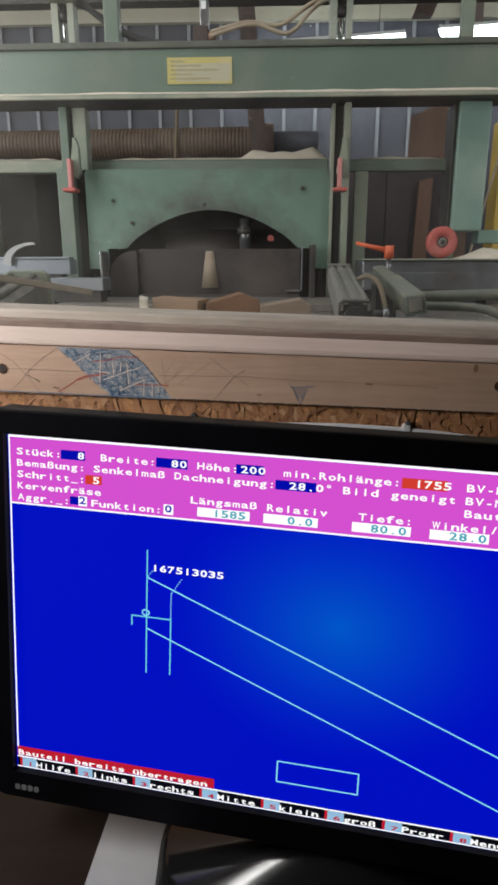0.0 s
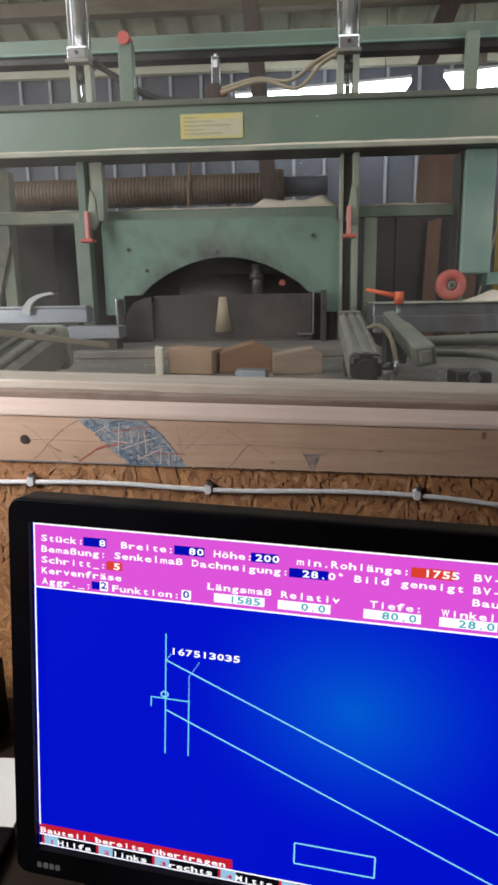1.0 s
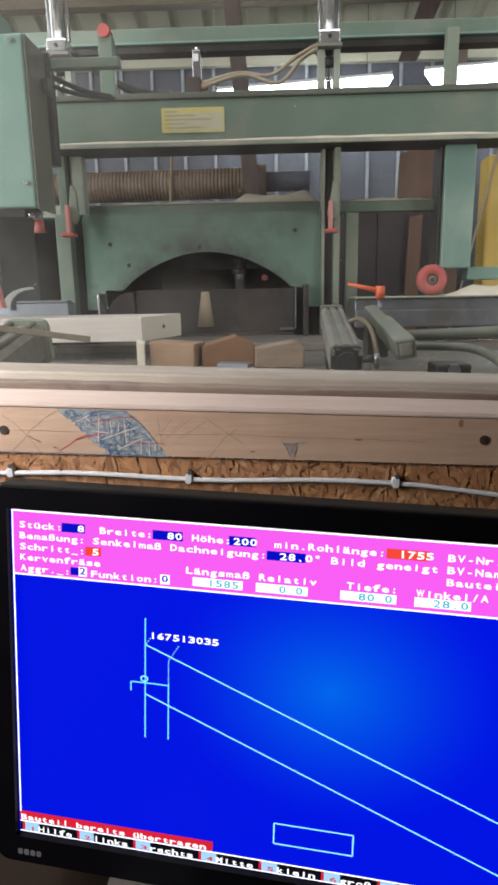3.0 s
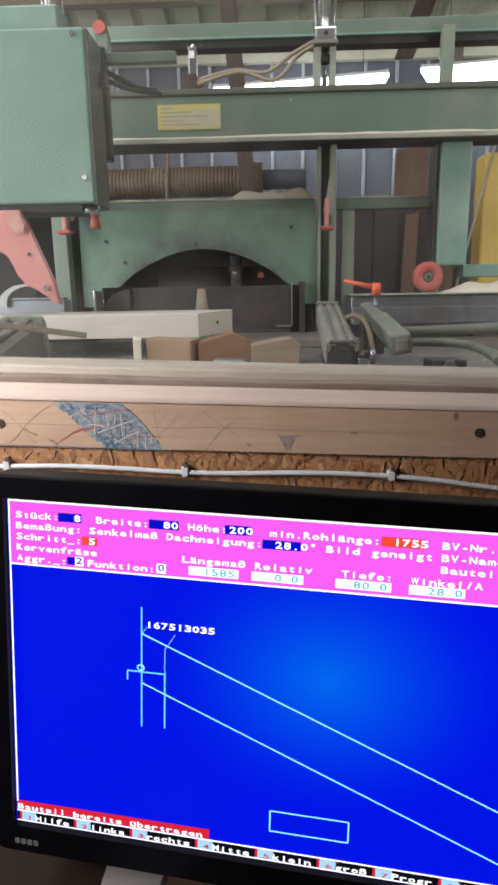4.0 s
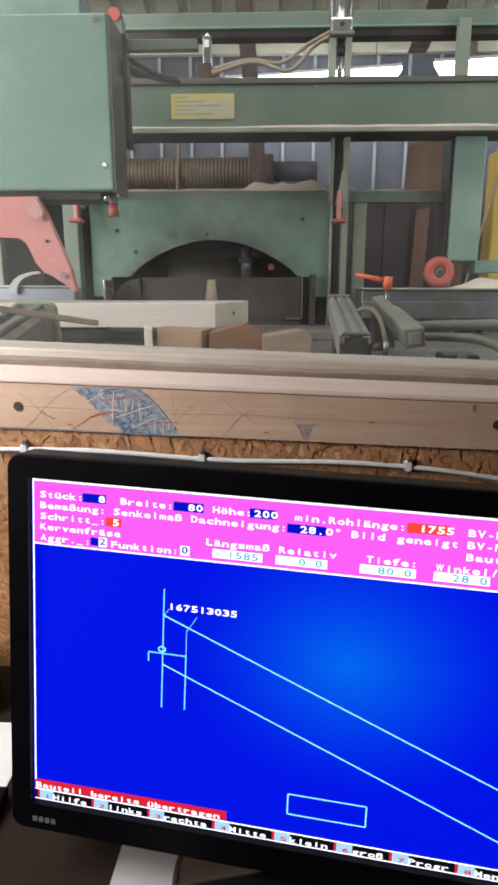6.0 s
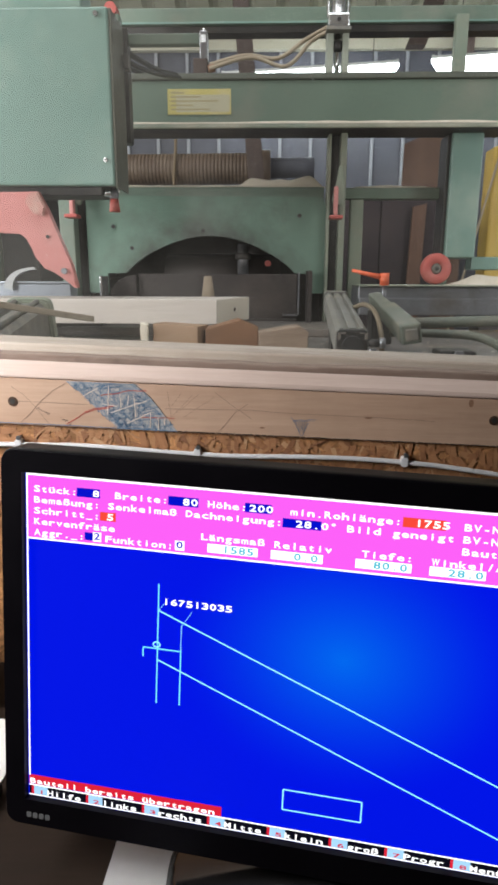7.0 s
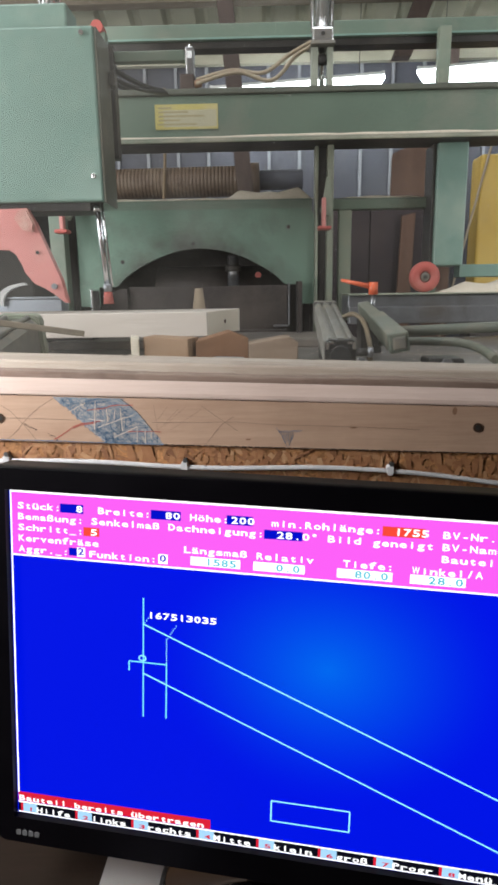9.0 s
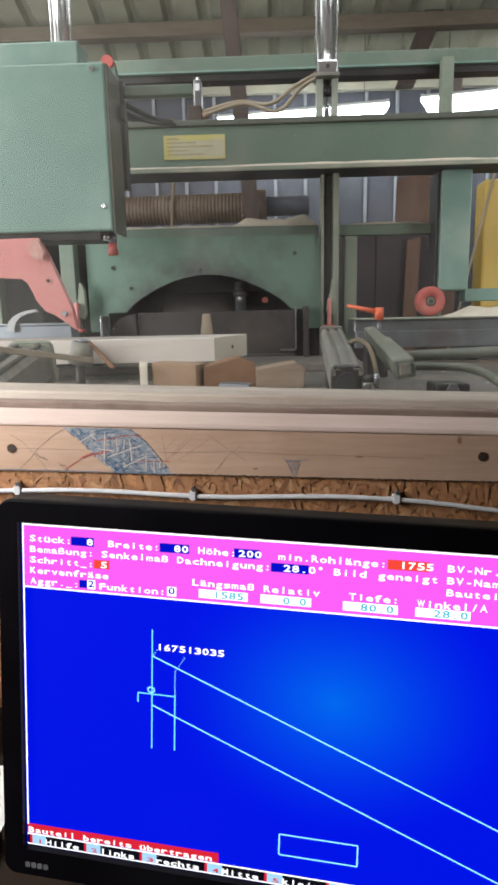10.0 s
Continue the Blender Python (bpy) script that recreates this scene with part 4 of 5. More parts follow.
# guide posts left and right with dark slots
part("guide_post", B(-0.826, -0.770, 2.55, 2.64, 1.0, 1.5295, 0.003), GREEN, machine, "green guide post")
part("guide_post", B(-0.812, -0.781, 2.58, 2.66, 1.5305, 1.7445, 0.003), GREEN, machine, "green guide post")
part("guide_post", B(-0.768, -0.718, 2.60, 2.66, 1.5305, 1.7445, 0.003), GREEN_DUSTY, machine, "dusty pale guide post")
part("guide_slot", B(-0.7695, -0.742, 2.61, 2.65, 1.0, 1.53), DARK, machine, "dark slot beside the post")
part("guide_slot", B(-0.7805, -0.7685, 2.62, 2.65, 1.5305, 1.7445), DARK, machine, "dark slot beside the post")
part("guide_post", B(0.191, 0.203, 2.58, 2.66, 1.0, 1.7445, 0.002), GREEN_DUSTY, machine, "thin dusty guide post")
part("guide_slot", B(0.2035, 0.2345, 2.61, 2.65, 1.0, 1.7445), DARK, machine, "dark slot beside the post")
part("guide_post", B(0.235, 0.259, 2.56, 2.66, 1.0, 1.7445, 0.003), GREEN_DUSTY, machine, "dusty green guide post")
for x in (-0.785, 0.222):
    part("post_foot", B(x - 0.05, x + 0.05, 2.54, 2.68, 0.9, 0.999, 0.004), DARK, machine)
# pneumatic cylinders above the beam
PALEBRACKET = mat("dusty_pale_bracket", (0.36, 0.38, 0.31), (0.28, 0.30, 0.24), 0.6, scale=9, fine=80, dirt=SAWDUST, dirt_amount=0.5, dirt_scale=9)
for x in (-0.777, 0.215):
    cyl = part("air_cylinder", R((x, 2.62, 2.14), (x, 2.62, 2.95), 0.0265, 28), CYLINDER, machine, "bright satin aluminium air cylinder")
    for dx in (-0.0355, 0.0355):
        part("tie_rod", R((x + dx, 2.625, 2.14), (x + dx, 2.625, 2.95), 0.0065, 10), CYLINDER, cyl)
    part("cylinder_head", B(x - 0.038, x + 0.038, 2.575, 2.665, 2.095, 2.139, 0.006), CYLINDER, cyl, "pale grey cylinder head")
    part("port", R((x, 2.572, 2.117), (x, 2.5755, 2.117), 0.007, 12), DARK, cyl)
    part("flange_plate", B(x - 0.044, x + 0.044, 2.57, 2.67, 2.083, 2.0945, 0.002), ALU_DUSTY, cyl)
    part("piston_rod", R((x, 2.62, 1.93), (x, 2.62, 2.083), 0.010, 14), CHROME, cyl)
    part("rod_nut", R((x, 2.62, 2.03), (x, 2.62, 2.06), 0.02, 6), DARK, cyl)
    part("bracket", B(x - 0.040, x - 0.015, 2.60, 2.66, 1.929, 2.082, 0.002), PALEBRACKET, machine)
    part("bracket", B(x + 0.017, x + 0.040, 2.60, 2.66, 1.929, 2.082, 0.002), PALEBRACKET, machine)
# red-capped upright
part("cap_post", B(-0.625, -0.572, 2.58, 2.63, 1.929, 2.145, 0.004), GREEN, machine, "green upright")
part("end_cap", R((-0.6, 2.57, 2.158), (-0.6, 2.63, 2.158), 0.022, 14), RED, machine, "round red end cap")
valve = part("valve", B(-0.292, -0.262, 2.66, 2.71, 2.02, 2.115, 0.004), STEEL, machine, "small air valve")
part("fitting", R((-0.277, 2.685, 2.115), (-0.277, 2.685, 2.13), 0.008, 10), CHROME, valve)
part("label_spot", B(-0.286, -0.268, 2.6585, 2.6595, 2.075, 2.10), PAPER, valve)
part("block", B(-0.315, -0.262, 2.645, 2.71, 1.927, 2.019, 0.004), POSTWOOD, valve)
part("brass_fitting", R((-0.261, 2.66, 1.985), (-0.235, 2.66, 1.99), 0.014, 10), BLOCKWOOD, valve)
for a in ([(-0.255, 2.66, 2.0), (-0.12, 2.66, 2.03), (0.0, 2.66, 2.02), (0.10, 2.66, 2.08), (0.18, 2.66, 2.12)], [(-0.255, 2.65, 1.985), (-0.1, 2.65, 2.02), (0.03, 2.65, 1.99), (0.12, 2.65, 2.07), (0.19, 2.66, 2.11)]):
    part("air_hose", tube(bmesh.new(), a, 0.0075), HOSE, machine, "beige air hose")
for a in ([(-0.74, 2.64, 2.10), (-0.66, 2.66, 2.06), (-0.52, 2.68, 1.99), (-0.32, 2.68, 1.96)], [(-0.73, 2.64, 2.11), (-0.64, 2.66, 2.04), (-0.5, 2.68, 1.975), (-0.32, 2.68, 1.965)]):
    part("black_hose", tube(bmesh.new(), a, 0.010), BLACK, machine, "black air hose")
part("hanger_post", B(0.745, 0.798, 3.055, 3.098, 2.06, 2.30, 0.004), GREEN_DUSTY, machine, "dusty hanger post")
# middle rail
part("middle_rail", B(-1.25, -0.825, 2.66, 2.72, 1.53, 1.574, 0.004), GREEN_DUSTY, machine, "dusty green middle rail")
part("middle_rail", B(-0.748, 0.186, 2.664, 2.74, 1.515, 1.572, 0.004), GREEN, machine)
part("middle_rail", B(0.259, 0.640, 2.66, 2.72, 1.528, 1.568, 0.004), GREEN, machine)
part("upright", B(0.29, 0.342, 2.665, 2.70, 1.1, 1.5275, 0.004), GREEN_DUSTY, machine, "green upright")
part("upright", B(-1.18, -1.13, 2.68, 2.74, 0.9, 1.5295, 0.004), GREEN_DUSTY, machine)
part("upright", B(-1.19, -1.13, 2.70, 2.76, 1.575, 1.7445, 0.004), GREEN_DUSTY, machine)
part("brace", slab(bmesh.new(), [(-1.25, 1.20), (-1.21, 1.20), (-1.13, 1.46), (-1.13, 1.529), (-1.16, 1.529)], 2.66, 2.679, 0.002), ALU_DUSTY, machine, "pale grey brace")
# right column
col = part("column", B(0.642, 0.755, 2.56, 2.70, 1.305, 1.7445, 0.006), GREEN_PALE, machine, "pale green column")
part("column_edge", B(0.629, 0.6415, 2.58, 2.70, 1.305, 1.7445, 0.003), DARK, machine)
part("column_arm", B(0.7555, 1.3, 2.60, 2.68, 1.262, 1.31, 0.004), GREEN_PALE, machine)
part("column_base", B(0.65, 0.668, 2.6, 2.69, 1.15, 1.3045, 0.003), GREEN, machine)


def panel():
    """Saw housing front: a plate with an arched cut-out."""
    pts = [(-0.737, 1.17), (-0.66, 1.17), (-0.66, 1.245), (-0.60, 1.245)]
    for i in range(21):
        u = i / 20
        x = -0.585 + 0.66 * u
        pts.append((x, 1.248 + 0.138 * math.sin(math.pi * u) ** 0.8))
    pts += [(0.092, 1.245), (0.13, 1.245), (0.13, 1.17), (0.19, 1.17), (0.19, 1.494), (0.186, 1.512), (0.176, 1.523), (0.160, 1.528), (-0.712, 1.533), (-0.726, 1.529), (-0.735, 1.518)]
    return slab(bmesh.new(), pts, 2.6, 2.615, 0.0)


hp = part("housing_panel", panel(), arch_darkened_panel(), machine, "green housing plate with an arched opening")
for x, z in ((-0.63, 1.42), (-0.56, 1.34), (0.09, 1.46), (-0.28, 1.405)):
    part("bolt", R((x, 2.594, z), (x, 2.6, z), 0.008, 8), DARK, hp)
part("chamber_back", B(-0.73, 0.185, 3.02, 3.04, 1.0, 1.5), DARKSTEEL, machine, "dark back of the saw chamber")
part("chamber_side", B(-0.735, -0.72, 2.62, 3.02, 1.0, 1.5), DARKSTEEL, machine)
part("chamber_side", B(0.175, 0.188, 2.62, 3.02, 1.0, 1.5), DARKSTEEL, machine)
part("chamber_top", B(-0.72, 0.175, 2.62, 3.02, 1.486, 1.5), DARKSTEEL, machine)
blade = part("saw_drum", R((-0.45, 2.80, 1.20), (0.02, 2.80, 1.20), 0.125, 40), DARKSTEEL, machine, "dark milling drum")
part("drum_shaft", R((-0.70, 2.80, 1.20), (-0.4501, 2.80, 1.20), 0.03, 16), DARK, machine)
part("spindle", R((-0.13, 2.68, 1.24), (-0.13, 2.68, 1.36), 0.022, 16), STEEL, machine, "grey steel spindle")
part("spindle_collar", R((-0.13, 2.68, 1.30), (-0.13, 2.68, 1.325), 0.032, 16), DARK, machine)
part("red_knob", R((-0.03, 2.70, 1.285), (-0.03, 2.73, 1.285), 0.013, 14), RED, machine)
part("cone", R((-0.26, 2.56, 1.10), (-0.26, 2.56, 1.235), 0.034, 18, 0.016), mat("dusty_cone", (0.34, 0.27, 0.19), (0.26, 0.2, 0.14), 0.8), machine, "pale wooden cone")
part("fence_left", B(-0.655, -0.645, 2.44, 2.54, 1.09, 1.235, 0.003), CYLINDER, machine, "steel fence plate")
part("fence_left_plate", slab(bmesh.new(), [(-0.644, 1.07), (-0.535, 1.07), (-0.535, 1.238), (-0.56, 1.236), (-0.60, 1.222), (-0.63, 1.19), (-0.644, 1.15)], 2.53, 2.545, 0.002), DARKSTEEL, machine, "curved dark fence sheet")
part("guard_plate", B(-0.53, 0.085, 2.555, 2.565, 1.06, 1.243, 0.002), DARKSTEEL, machine, "dark steel guard plate")
part("guard_edge", B(0.088, 0.094, 2.54, 2.57, 1.09, 1.25, 0.001), STEEL, machine, "bright plate edge")
part("guard_lip", B(0.03, 0.0875, 2.54, 2.554, 1.085, 1.092, 0.001), STEEL, machine)
part("fence_right_edge", B(0.118, 0.135, 2.42, 2.54, 1.06, 1.255, 0.002), DARKSTEEL, machine)
part("chamber_sill", B(-0.533, 0.084, 2.50, 2.55, 1.06, 1.075, 0.003), DARKSTEEL, machine)

# table
table = thing("machine_table", pose(0, 0, 0), "worn grey steel machine table strewn with sawdust", "table")
part("tabletop", B(-1.9, 1.7, 1.25, 2.5, 0.99, TZ, 0.004), TABLE, table, "worn steel tabletop")
part("step_plate", B(-0.72, 0.30, 2.12, 2.495, TZ + 0.0005, TZ + 0.028, 0.004), TABLE, table)
for x in (-1.7, -0.4, 1.4):
    for y in (1.35, 2.35):
        part("leg", B(x, x + 0.09, y, y + 0.09, 0.0, 0.9895, 0.004), GREEN, table)
rs2 = random.Random(3)


def chips():
    bm = bmesh.new()
    for i in range(500):
        x, y = rs2.uniform(-0.9, 0.7), rs2.uniform(1.3, 2.1)
        s = rs2.uniform(0.0008, 0.003)
        a = rs2.uniform(0, 3.1)
        c, d = math.cos(a), math.sin(a)
        l = s * rs2.uniform(1, 3)
        vs = [bm.verts.new((x + c * l * u - d * s * v, y + d * l * u + c * s * v, TZ + 0.001 + rs2.uniform(0, 0.003))) for u, v in ((-1, -1), (1, -1), (1, 1), (-1, 1))]
        bm.faces.new(vs)
    return solid("wood_chips", bm, DUSTHEAP, "scattered wood chips on the steel table", "chips", kind="stuff")


chips()
heap("sawdust_heap", -1.85, 1.55, 2.4885, 2.4992, 1.7615, 0.009, "sawdust lying along the beam's ledge", 5)
heap("sawdust_heap", -0.74, 0.18, 2.664, 2.735, 1.572, 0.016, "sawdust heap on the middle rail", 8)
heap("sawdust_heap", -0.16, 0.19, 2.664, 2.735, 1.572, 0.055, "taller sawdust heap on the middle rail", 9)
heap("sawdust_heap", 0.28, 0.638, 2.662, 2.718, 1.568, 0.014, "sawdust on the right middle rail", 11)
heap("sawdust_heap", -1.25, -0.83, 2.662, 2.718, 1.574, 0.012, "sawdust on the left middle rail", 12)
heap("sawdust_heap", 0.64, 1.3, 2.40, 2.58, 1.205, 0.06, "pale sawdust heap on the guide rail", 13)

# right guide rail with red wheel
rail = thing("roller_rail", pose(0, 0, 0), "grey steel guide rail beside the machine table", "rail")
part("rail_body", B(0.30, 1.7, 2.4, 2.6, 1.13, 1.2, 0.006), STEEL, rail, "grey steel rail")
part("rail_lip", B(0.30, 1.7, 2.36, 2.399, 1.10, 1.16, 0.004), STEEL, rail)
part("rail_top", B(0.30, 1.7, 2.38, 2.6, 1.2005, 1.206, 0.002), GREEN_DUSTY, rail)
for x in (0.4, 1.2):
    part("rail_support", B(x, x + 0.08, 2.42, 2.58, TZ - 0.2, 1.1295, 0.003), DARK, rail)
wheel = thing("caster", pose(0.597, 2.50, 1.2635), "round red plastic caster with a grey hub on the guide rail", "caster")


def ring(bm, r0, r1, w, seg=36):
    prof = [(r0, -w), (r1 - 0.008, -w), (r1, -w * 0.5), (r1, w * 0.5), (r1 - 0.008, w), (r0, w)]
    rows = []
    for i in range(seg):
        a = 6.28318 * i / seg
        rows.append([bm.verts.new((r * math.cos(a), y, r * math.sin(a))) for r, y in prof])
    for i in range(seg):
        A, C = rows[i], rows[(i + 1) % seg]
        for k in range(len(prof)):
            bm.faces.new((A[k], A[(k + 1) % len(prof)], C[(k + 1) % len(prof)], C[k])).smooth = True
    return bm


part("tyre", ring(bmesh.new(), 0.02, 0.056, 0.018), RED, wheel, "red plastic tyre")
part("hub", ring(bmesh.new(), 0.008, 0.0195, 0.02), ALU_DUSTY, wheel, "grey hub")
part("axle", R((0, -0.024, 0), (0, 0.1, 0), 0.0075, 12), DARK, wheel)

# profile cylinder lying towards the window, with its end cap
pc = thing("profile_cylinder", pose(0.152, 1.3, 1.094) @ Matrix.Rotation(radians(-2.2), 4, "Z") @ Matrix.Rotation(radians(5.6), 4, "X"), "dusty grooved aluminium air cylinder lying on the table", "cylinder")
bm = bmesh.new()
SCL = 1.08
g = [(-0.03, -0.022), (-0.03, 0.022), (-0.022, 0.03), (-0.016, 0.03), (-0.014, 0.025), (-0.008, 0.025), (-0.006, 0.03), (0.006, 0.03), (0.008, 0.025), (0.014, 0.025), (0.016, 0.03), (0.022, 0.03), (0.03, 0.022), (0.03, -0.022), (0.022, -0.03), (-0.022, -0.03)]
slab(bm, [(x * SCL, z * SCL) for x, z in g], 0.02, 0.62)
part("barrel", bm, ALU_DUSTY, pc, "grooved aluminium barrel")
part("end_cap", slab(bmesh.new(), rounded(-0.031, 0.031, -0.032, 0.031, 0.008, 3), 0.0, 0.0195, 0.002), DARK, pc, "dark end cap")
part("rear_cap", slab(bmesh.new(), rounded(-0.034, 0.034, -0.032, 0.034, 0.008, 3), 0.6205, 0.66, 0.003), ALU_DUSTY, pc)
part("port_ring", R((0, -0.012, 0.0), (0, -0.0005, 0.0), 0.021, 20), BLACK, pc)
for sx in (-1, 1):
    for sz in (-1, 1):
        bm = B(sx * 0.0265 - 0.0035, sx * 0.0265 + 0.0035, -0.004, -0.0003, sz * 0.0205 - 0.008, sz * 0.0205 + 0.008, 0.001)
        box(bm, min(sx * 0.013, sx * 0.0228), max(sx * 0.013, sx * 0.0228), -0.0035, -0.0003, sz * 0.0265 - 0.0025, sz * 0.0265 + 0.0025, 0.0008)
        part("corner_clip", bm, CHROME, pc, "bright metal corner")
part("fitting", R((0.032, 0.008, 0.005), (0.055, 0.008, 0.005), 0.008, 12), DARK, pc, "dark hose fitting")
part("fitting_nut", R((0.055, 0.008, 0.005), (0.066, 0.008, 0.005), 0.011, 6), STEEL, pc)
part("elbow", B(0.034, 0.05, 0.0, 0.016, -0.03, -0.006, 0.003), STEEL, pc)
part("saddle", slab(bmesh.new(), [(-0.026, -0.0305), (0.026, -0.0305), (0.026, -0.085), (-0.026, -0.085)], 0.30, 0.45, 0.002), DARK, pc)
part("hose_loop", tube(bmesh.new(), [(0.030, 0.34, 0.030), (0.052, 0.30, 0.042), (0.068, 0.22, 0.034), (0.072, 0.13, 0.005), (0.068, 0.06, -0.02), (0.060, 0.02, -0.005)], 0.0058), mat("brown_hose", (0.15, 0.115, 0.075), (0.2, 0.155, 0.1), 0.5), pc, "brown hose loop")

TUBEGREEN = mat("dusty_dark_green", (0.12, 0.145, 0.115), (0.19, 0.19, 0.15), 0.6, scale=12, fine=90, bump=0.12, dirt=(0.32, 0.28, 0.21), dirt_amount=0.6, dirt_scale=11)
# square clamp bar with orange lever
tb = thing("lever_clamp", pose(0, 0, 0), "dusty green square clamp bar with an orange lever", "clamp")
def square_bar(a, b, w, h):
    """A straight bar of rectangular section from a to b."""
    a, b = Vector(a), Vector(b)
    d = (b - a)
    bm = B(-w / 2, w / 2, 0, d.length, -h / 2, h / 2, 0.004)
    q = d.to_track_quat("Y", "Z").to_matrix().to_4x4()
    bmesh.ops.transform(bm, matrix=Matrix.Translation(a) @ q @ Matrix.Rotation(radians(-9), 4, "Y"), verts=bm.verts)
    return bm


part("sleeve", square_bar((0.282, 1.36, 1.113), (0.295, 1.74, 1.1435), 0.043, 0.042), TUBEGREEN, tb, "dusty green square sleeve")
part("bar", square_bar((0.2952, 1.745, 1.144), (0.308, 2.06, 1.168), 0.035, 0.034), TUBEGREEN, tb, "dusty green square bar")
part("end_face", square_bar((0.2816, 1.354, 1.1125), (0.282, 1.3595, 1.113), 0.028, 0.027), ALU_DUSTY, tb, "bare metal end plate")
part("lever_pin", R((0.340, 2.08, 1.15), (0.340, 2.08, 1.2055), 0.007, 12), STEEL, tb)
lv = part("lever", R((0.340, 2.08, 1.229), (0.240, 2.10, 1.252), 0.009, 14, 0.005), mat("orange_lever", (0.72, 0.14, 0.05), (0.6, 0.1, 0.04), 0.4, scale=10, bump=0.02), tb, "orange clamping lever")
part("lever_boss", R((0.340, 2.08, 1.206), (0.340, 2.08, 1.244), 0.0145, 18), lv.data.materials[0], lv)
part("foot", B(0.28, 0.34, 1.9, 2.0, TZ - 0.002, 1.135, 0.003), DARK, tb)
# low bars and a dark knob to the right
lb = thing("clamp_bar", pose(0, 0, 0), "dusty green bar clamp lying on the table", "clamp")
part("bar", tube(bmesh.new(), [(0.30, 1.72, 1.088), (0.42, 1.70, 1.088), (0.50, 1.66, 1.086), (0.53, 1.58, 1.075), (0.535, 1.50, 1.06)], 0.011, 12), TUBEGREEN, lb)
part("bar", R((0.30, 1.95, 1.095), (0.95, 1.97, 1.115), 0.016, 14), TUBEGREEN, lb)
part("block", B(0.36, 0.44, 1.42, 1.5, TZ + 0.0005, 1.072, 0.006), DARK, lb)
part("bolt", R((0.40, 1.41, 1.06), (0.40, 1.42, 1.06), 0.014, 6), STEEL, lb)

# left slide (dusty frame), hooked strip, stick, aluminium rail
sl = thing("slide_carriage", pose(0, 0, 0), "dusty grey slide carriage with an arched end", "carriage")
sl.matrix_world = pose(-0.602, 1.60, 1.128) @ Matrix.Rotation(radians(-4), 4, "Z") @ Matrix.Rotation(radians(13), 4, "X")
part("profile", slab(bmesh.new(), [(x * 1.62, z * 1.5) for x, z in g], -0.75, -0.03), ALU_DUSTY, sl, "dusty grooved profile")
part("end_plate", slab(bmesh.new(), rounded(-0.056, 0.056, -0.056, 0.054, 0.018, 4), -0.029, 0.0, 0.005), GREEN_DUSTY, sl, "rounded dusty green end plate")
for x in (-0.028, 0.028):
    part("slide_rod", R((x, -0.75, 0.056), (x, -0.03, 0.050), 0.006, 12), ALU_DUSTY, sl)
part("carriage_foot", B(-0.04, 0.04, -0.30, -0.1, -0.10, -0.046, 0.003), DARK, sl)
hk = thing("hooked_strip", pose(0, 0, 0), "curled pale plastic strip on the aluminium rail", "strip")
bm = bmesh.new()
L_ = []
for i in range(15):
    u = i / 14
    L_.append((-0.93 + 0.007 * u + 0.095 * u ** 2.2, 1.19 + 0.10 * u - 0.03 * u ** 3))
slab(bm, [(x - 0.014 * (1 - 0.6 * i / 14), z + 0.002) for i, (x, z) in enumerate(L_)] + [(x + 0.016 * (1 - 0.9 * i / 14), z - 0.006) for i, (x, z) in reversed(list(enumerate(L_)))], 2.262, 2.2745)
part("strip", bm, mat("pale_plastic", (0.45, 0.45, 0.44), (0.38, 0.38, 0.37), 0.4, bump=0.02), hk)
bat = thing("batten", pose(0, 0, 0), "thin wooden batten lying over the carriage", "batten")
bm = B(-0.36, 0.0, -0.008, 0.008, -0.007, 0.007, 0.002)
bmesh.ops.transform(bm, matrix=pose(-0.445, 1.56, 1.129) @ Matrix.Rotation(radians(52), 4, "Z") @ Matrix.Rotation(radians(9.5), 4, "Y"), verts=bm.verts)
part("strip", bm, mat("old_batten", (0.36, 0.30, 0.22), (0.28, 0.23, 0.17), 0.7, scale=8, fine=60, stretch=(1, 8, 8)), bat)
ar = thing("aluminium_rail", pose(0, 0, 0), "bright aluminium profile rail with a stop block", "rail")
part("profile", B(-1.35, -0.715, 2.28, 2.36, 1.155, 1.206, 0.003), ALU, ar, "aluminium profile")
part("profile_top", B(-1.35, -0.715, 2.275, 2.33, 1.2065, 1.214, 0.002), ALU, ar)
part("stop_block", B(-0.752, -0.572, 2.16, 2.26, 1.105, 1.146, 0.003), ALU, ar, "aluminium stop block")
part("rail_foot", B(-1.3, -0.75, 2.29, 2.35, TZ + 0.0285, 1.1545), DARK, ar)
part("block_foot", B(-0.74, -0.585, 2.17, 2.25, TZ + 0.0285, 1.1045), DARK, ar)


# offcut blocks on the table
def offcut(name, outline, y0, d, rz, at, m, label):
    o = thing(name, pose(*at, 0, 0, rz), label, "block", "offcut blocks on the table")
    part("wood", slab(bmesh.new(), outline, 0, d, 0.002), m, o)
    return o


offcut("offcut", [(0, 0), (0.125, 0), (0.125, 0.062), (0.0, 0.068)], 0, 0.09, -12, (-0.325, 1.70, TZ + 0.0015), mat("tan_offcut_wood", (0.42, 0.28, 0.18), (0.31, 0.195, 0.115), 0.65, scale=6, fine=30, bump=0.08, stretch=(2, 12, 2)), "tan spruce offcut block lying on the table")
offcut("offcut", [(0, 0), (0.02, 0), (0.02, 0.066), (0.0, 0.07)], 0, 0.10, 10, (-0.350, 1.66, TZ + 0.0015), WOOD_END, "small pale offcut standing on the table")
offcut("offcut", [(0, 0), (0.14, 0), (0.14, 0.06), (0.095, 0.078), (0.0, 0.052)], 0, 0.10, 8, (-0.185, 1.70, TZ + 0.0015), BLOCKWOOD, "reddish brown offcut block lying on the table")
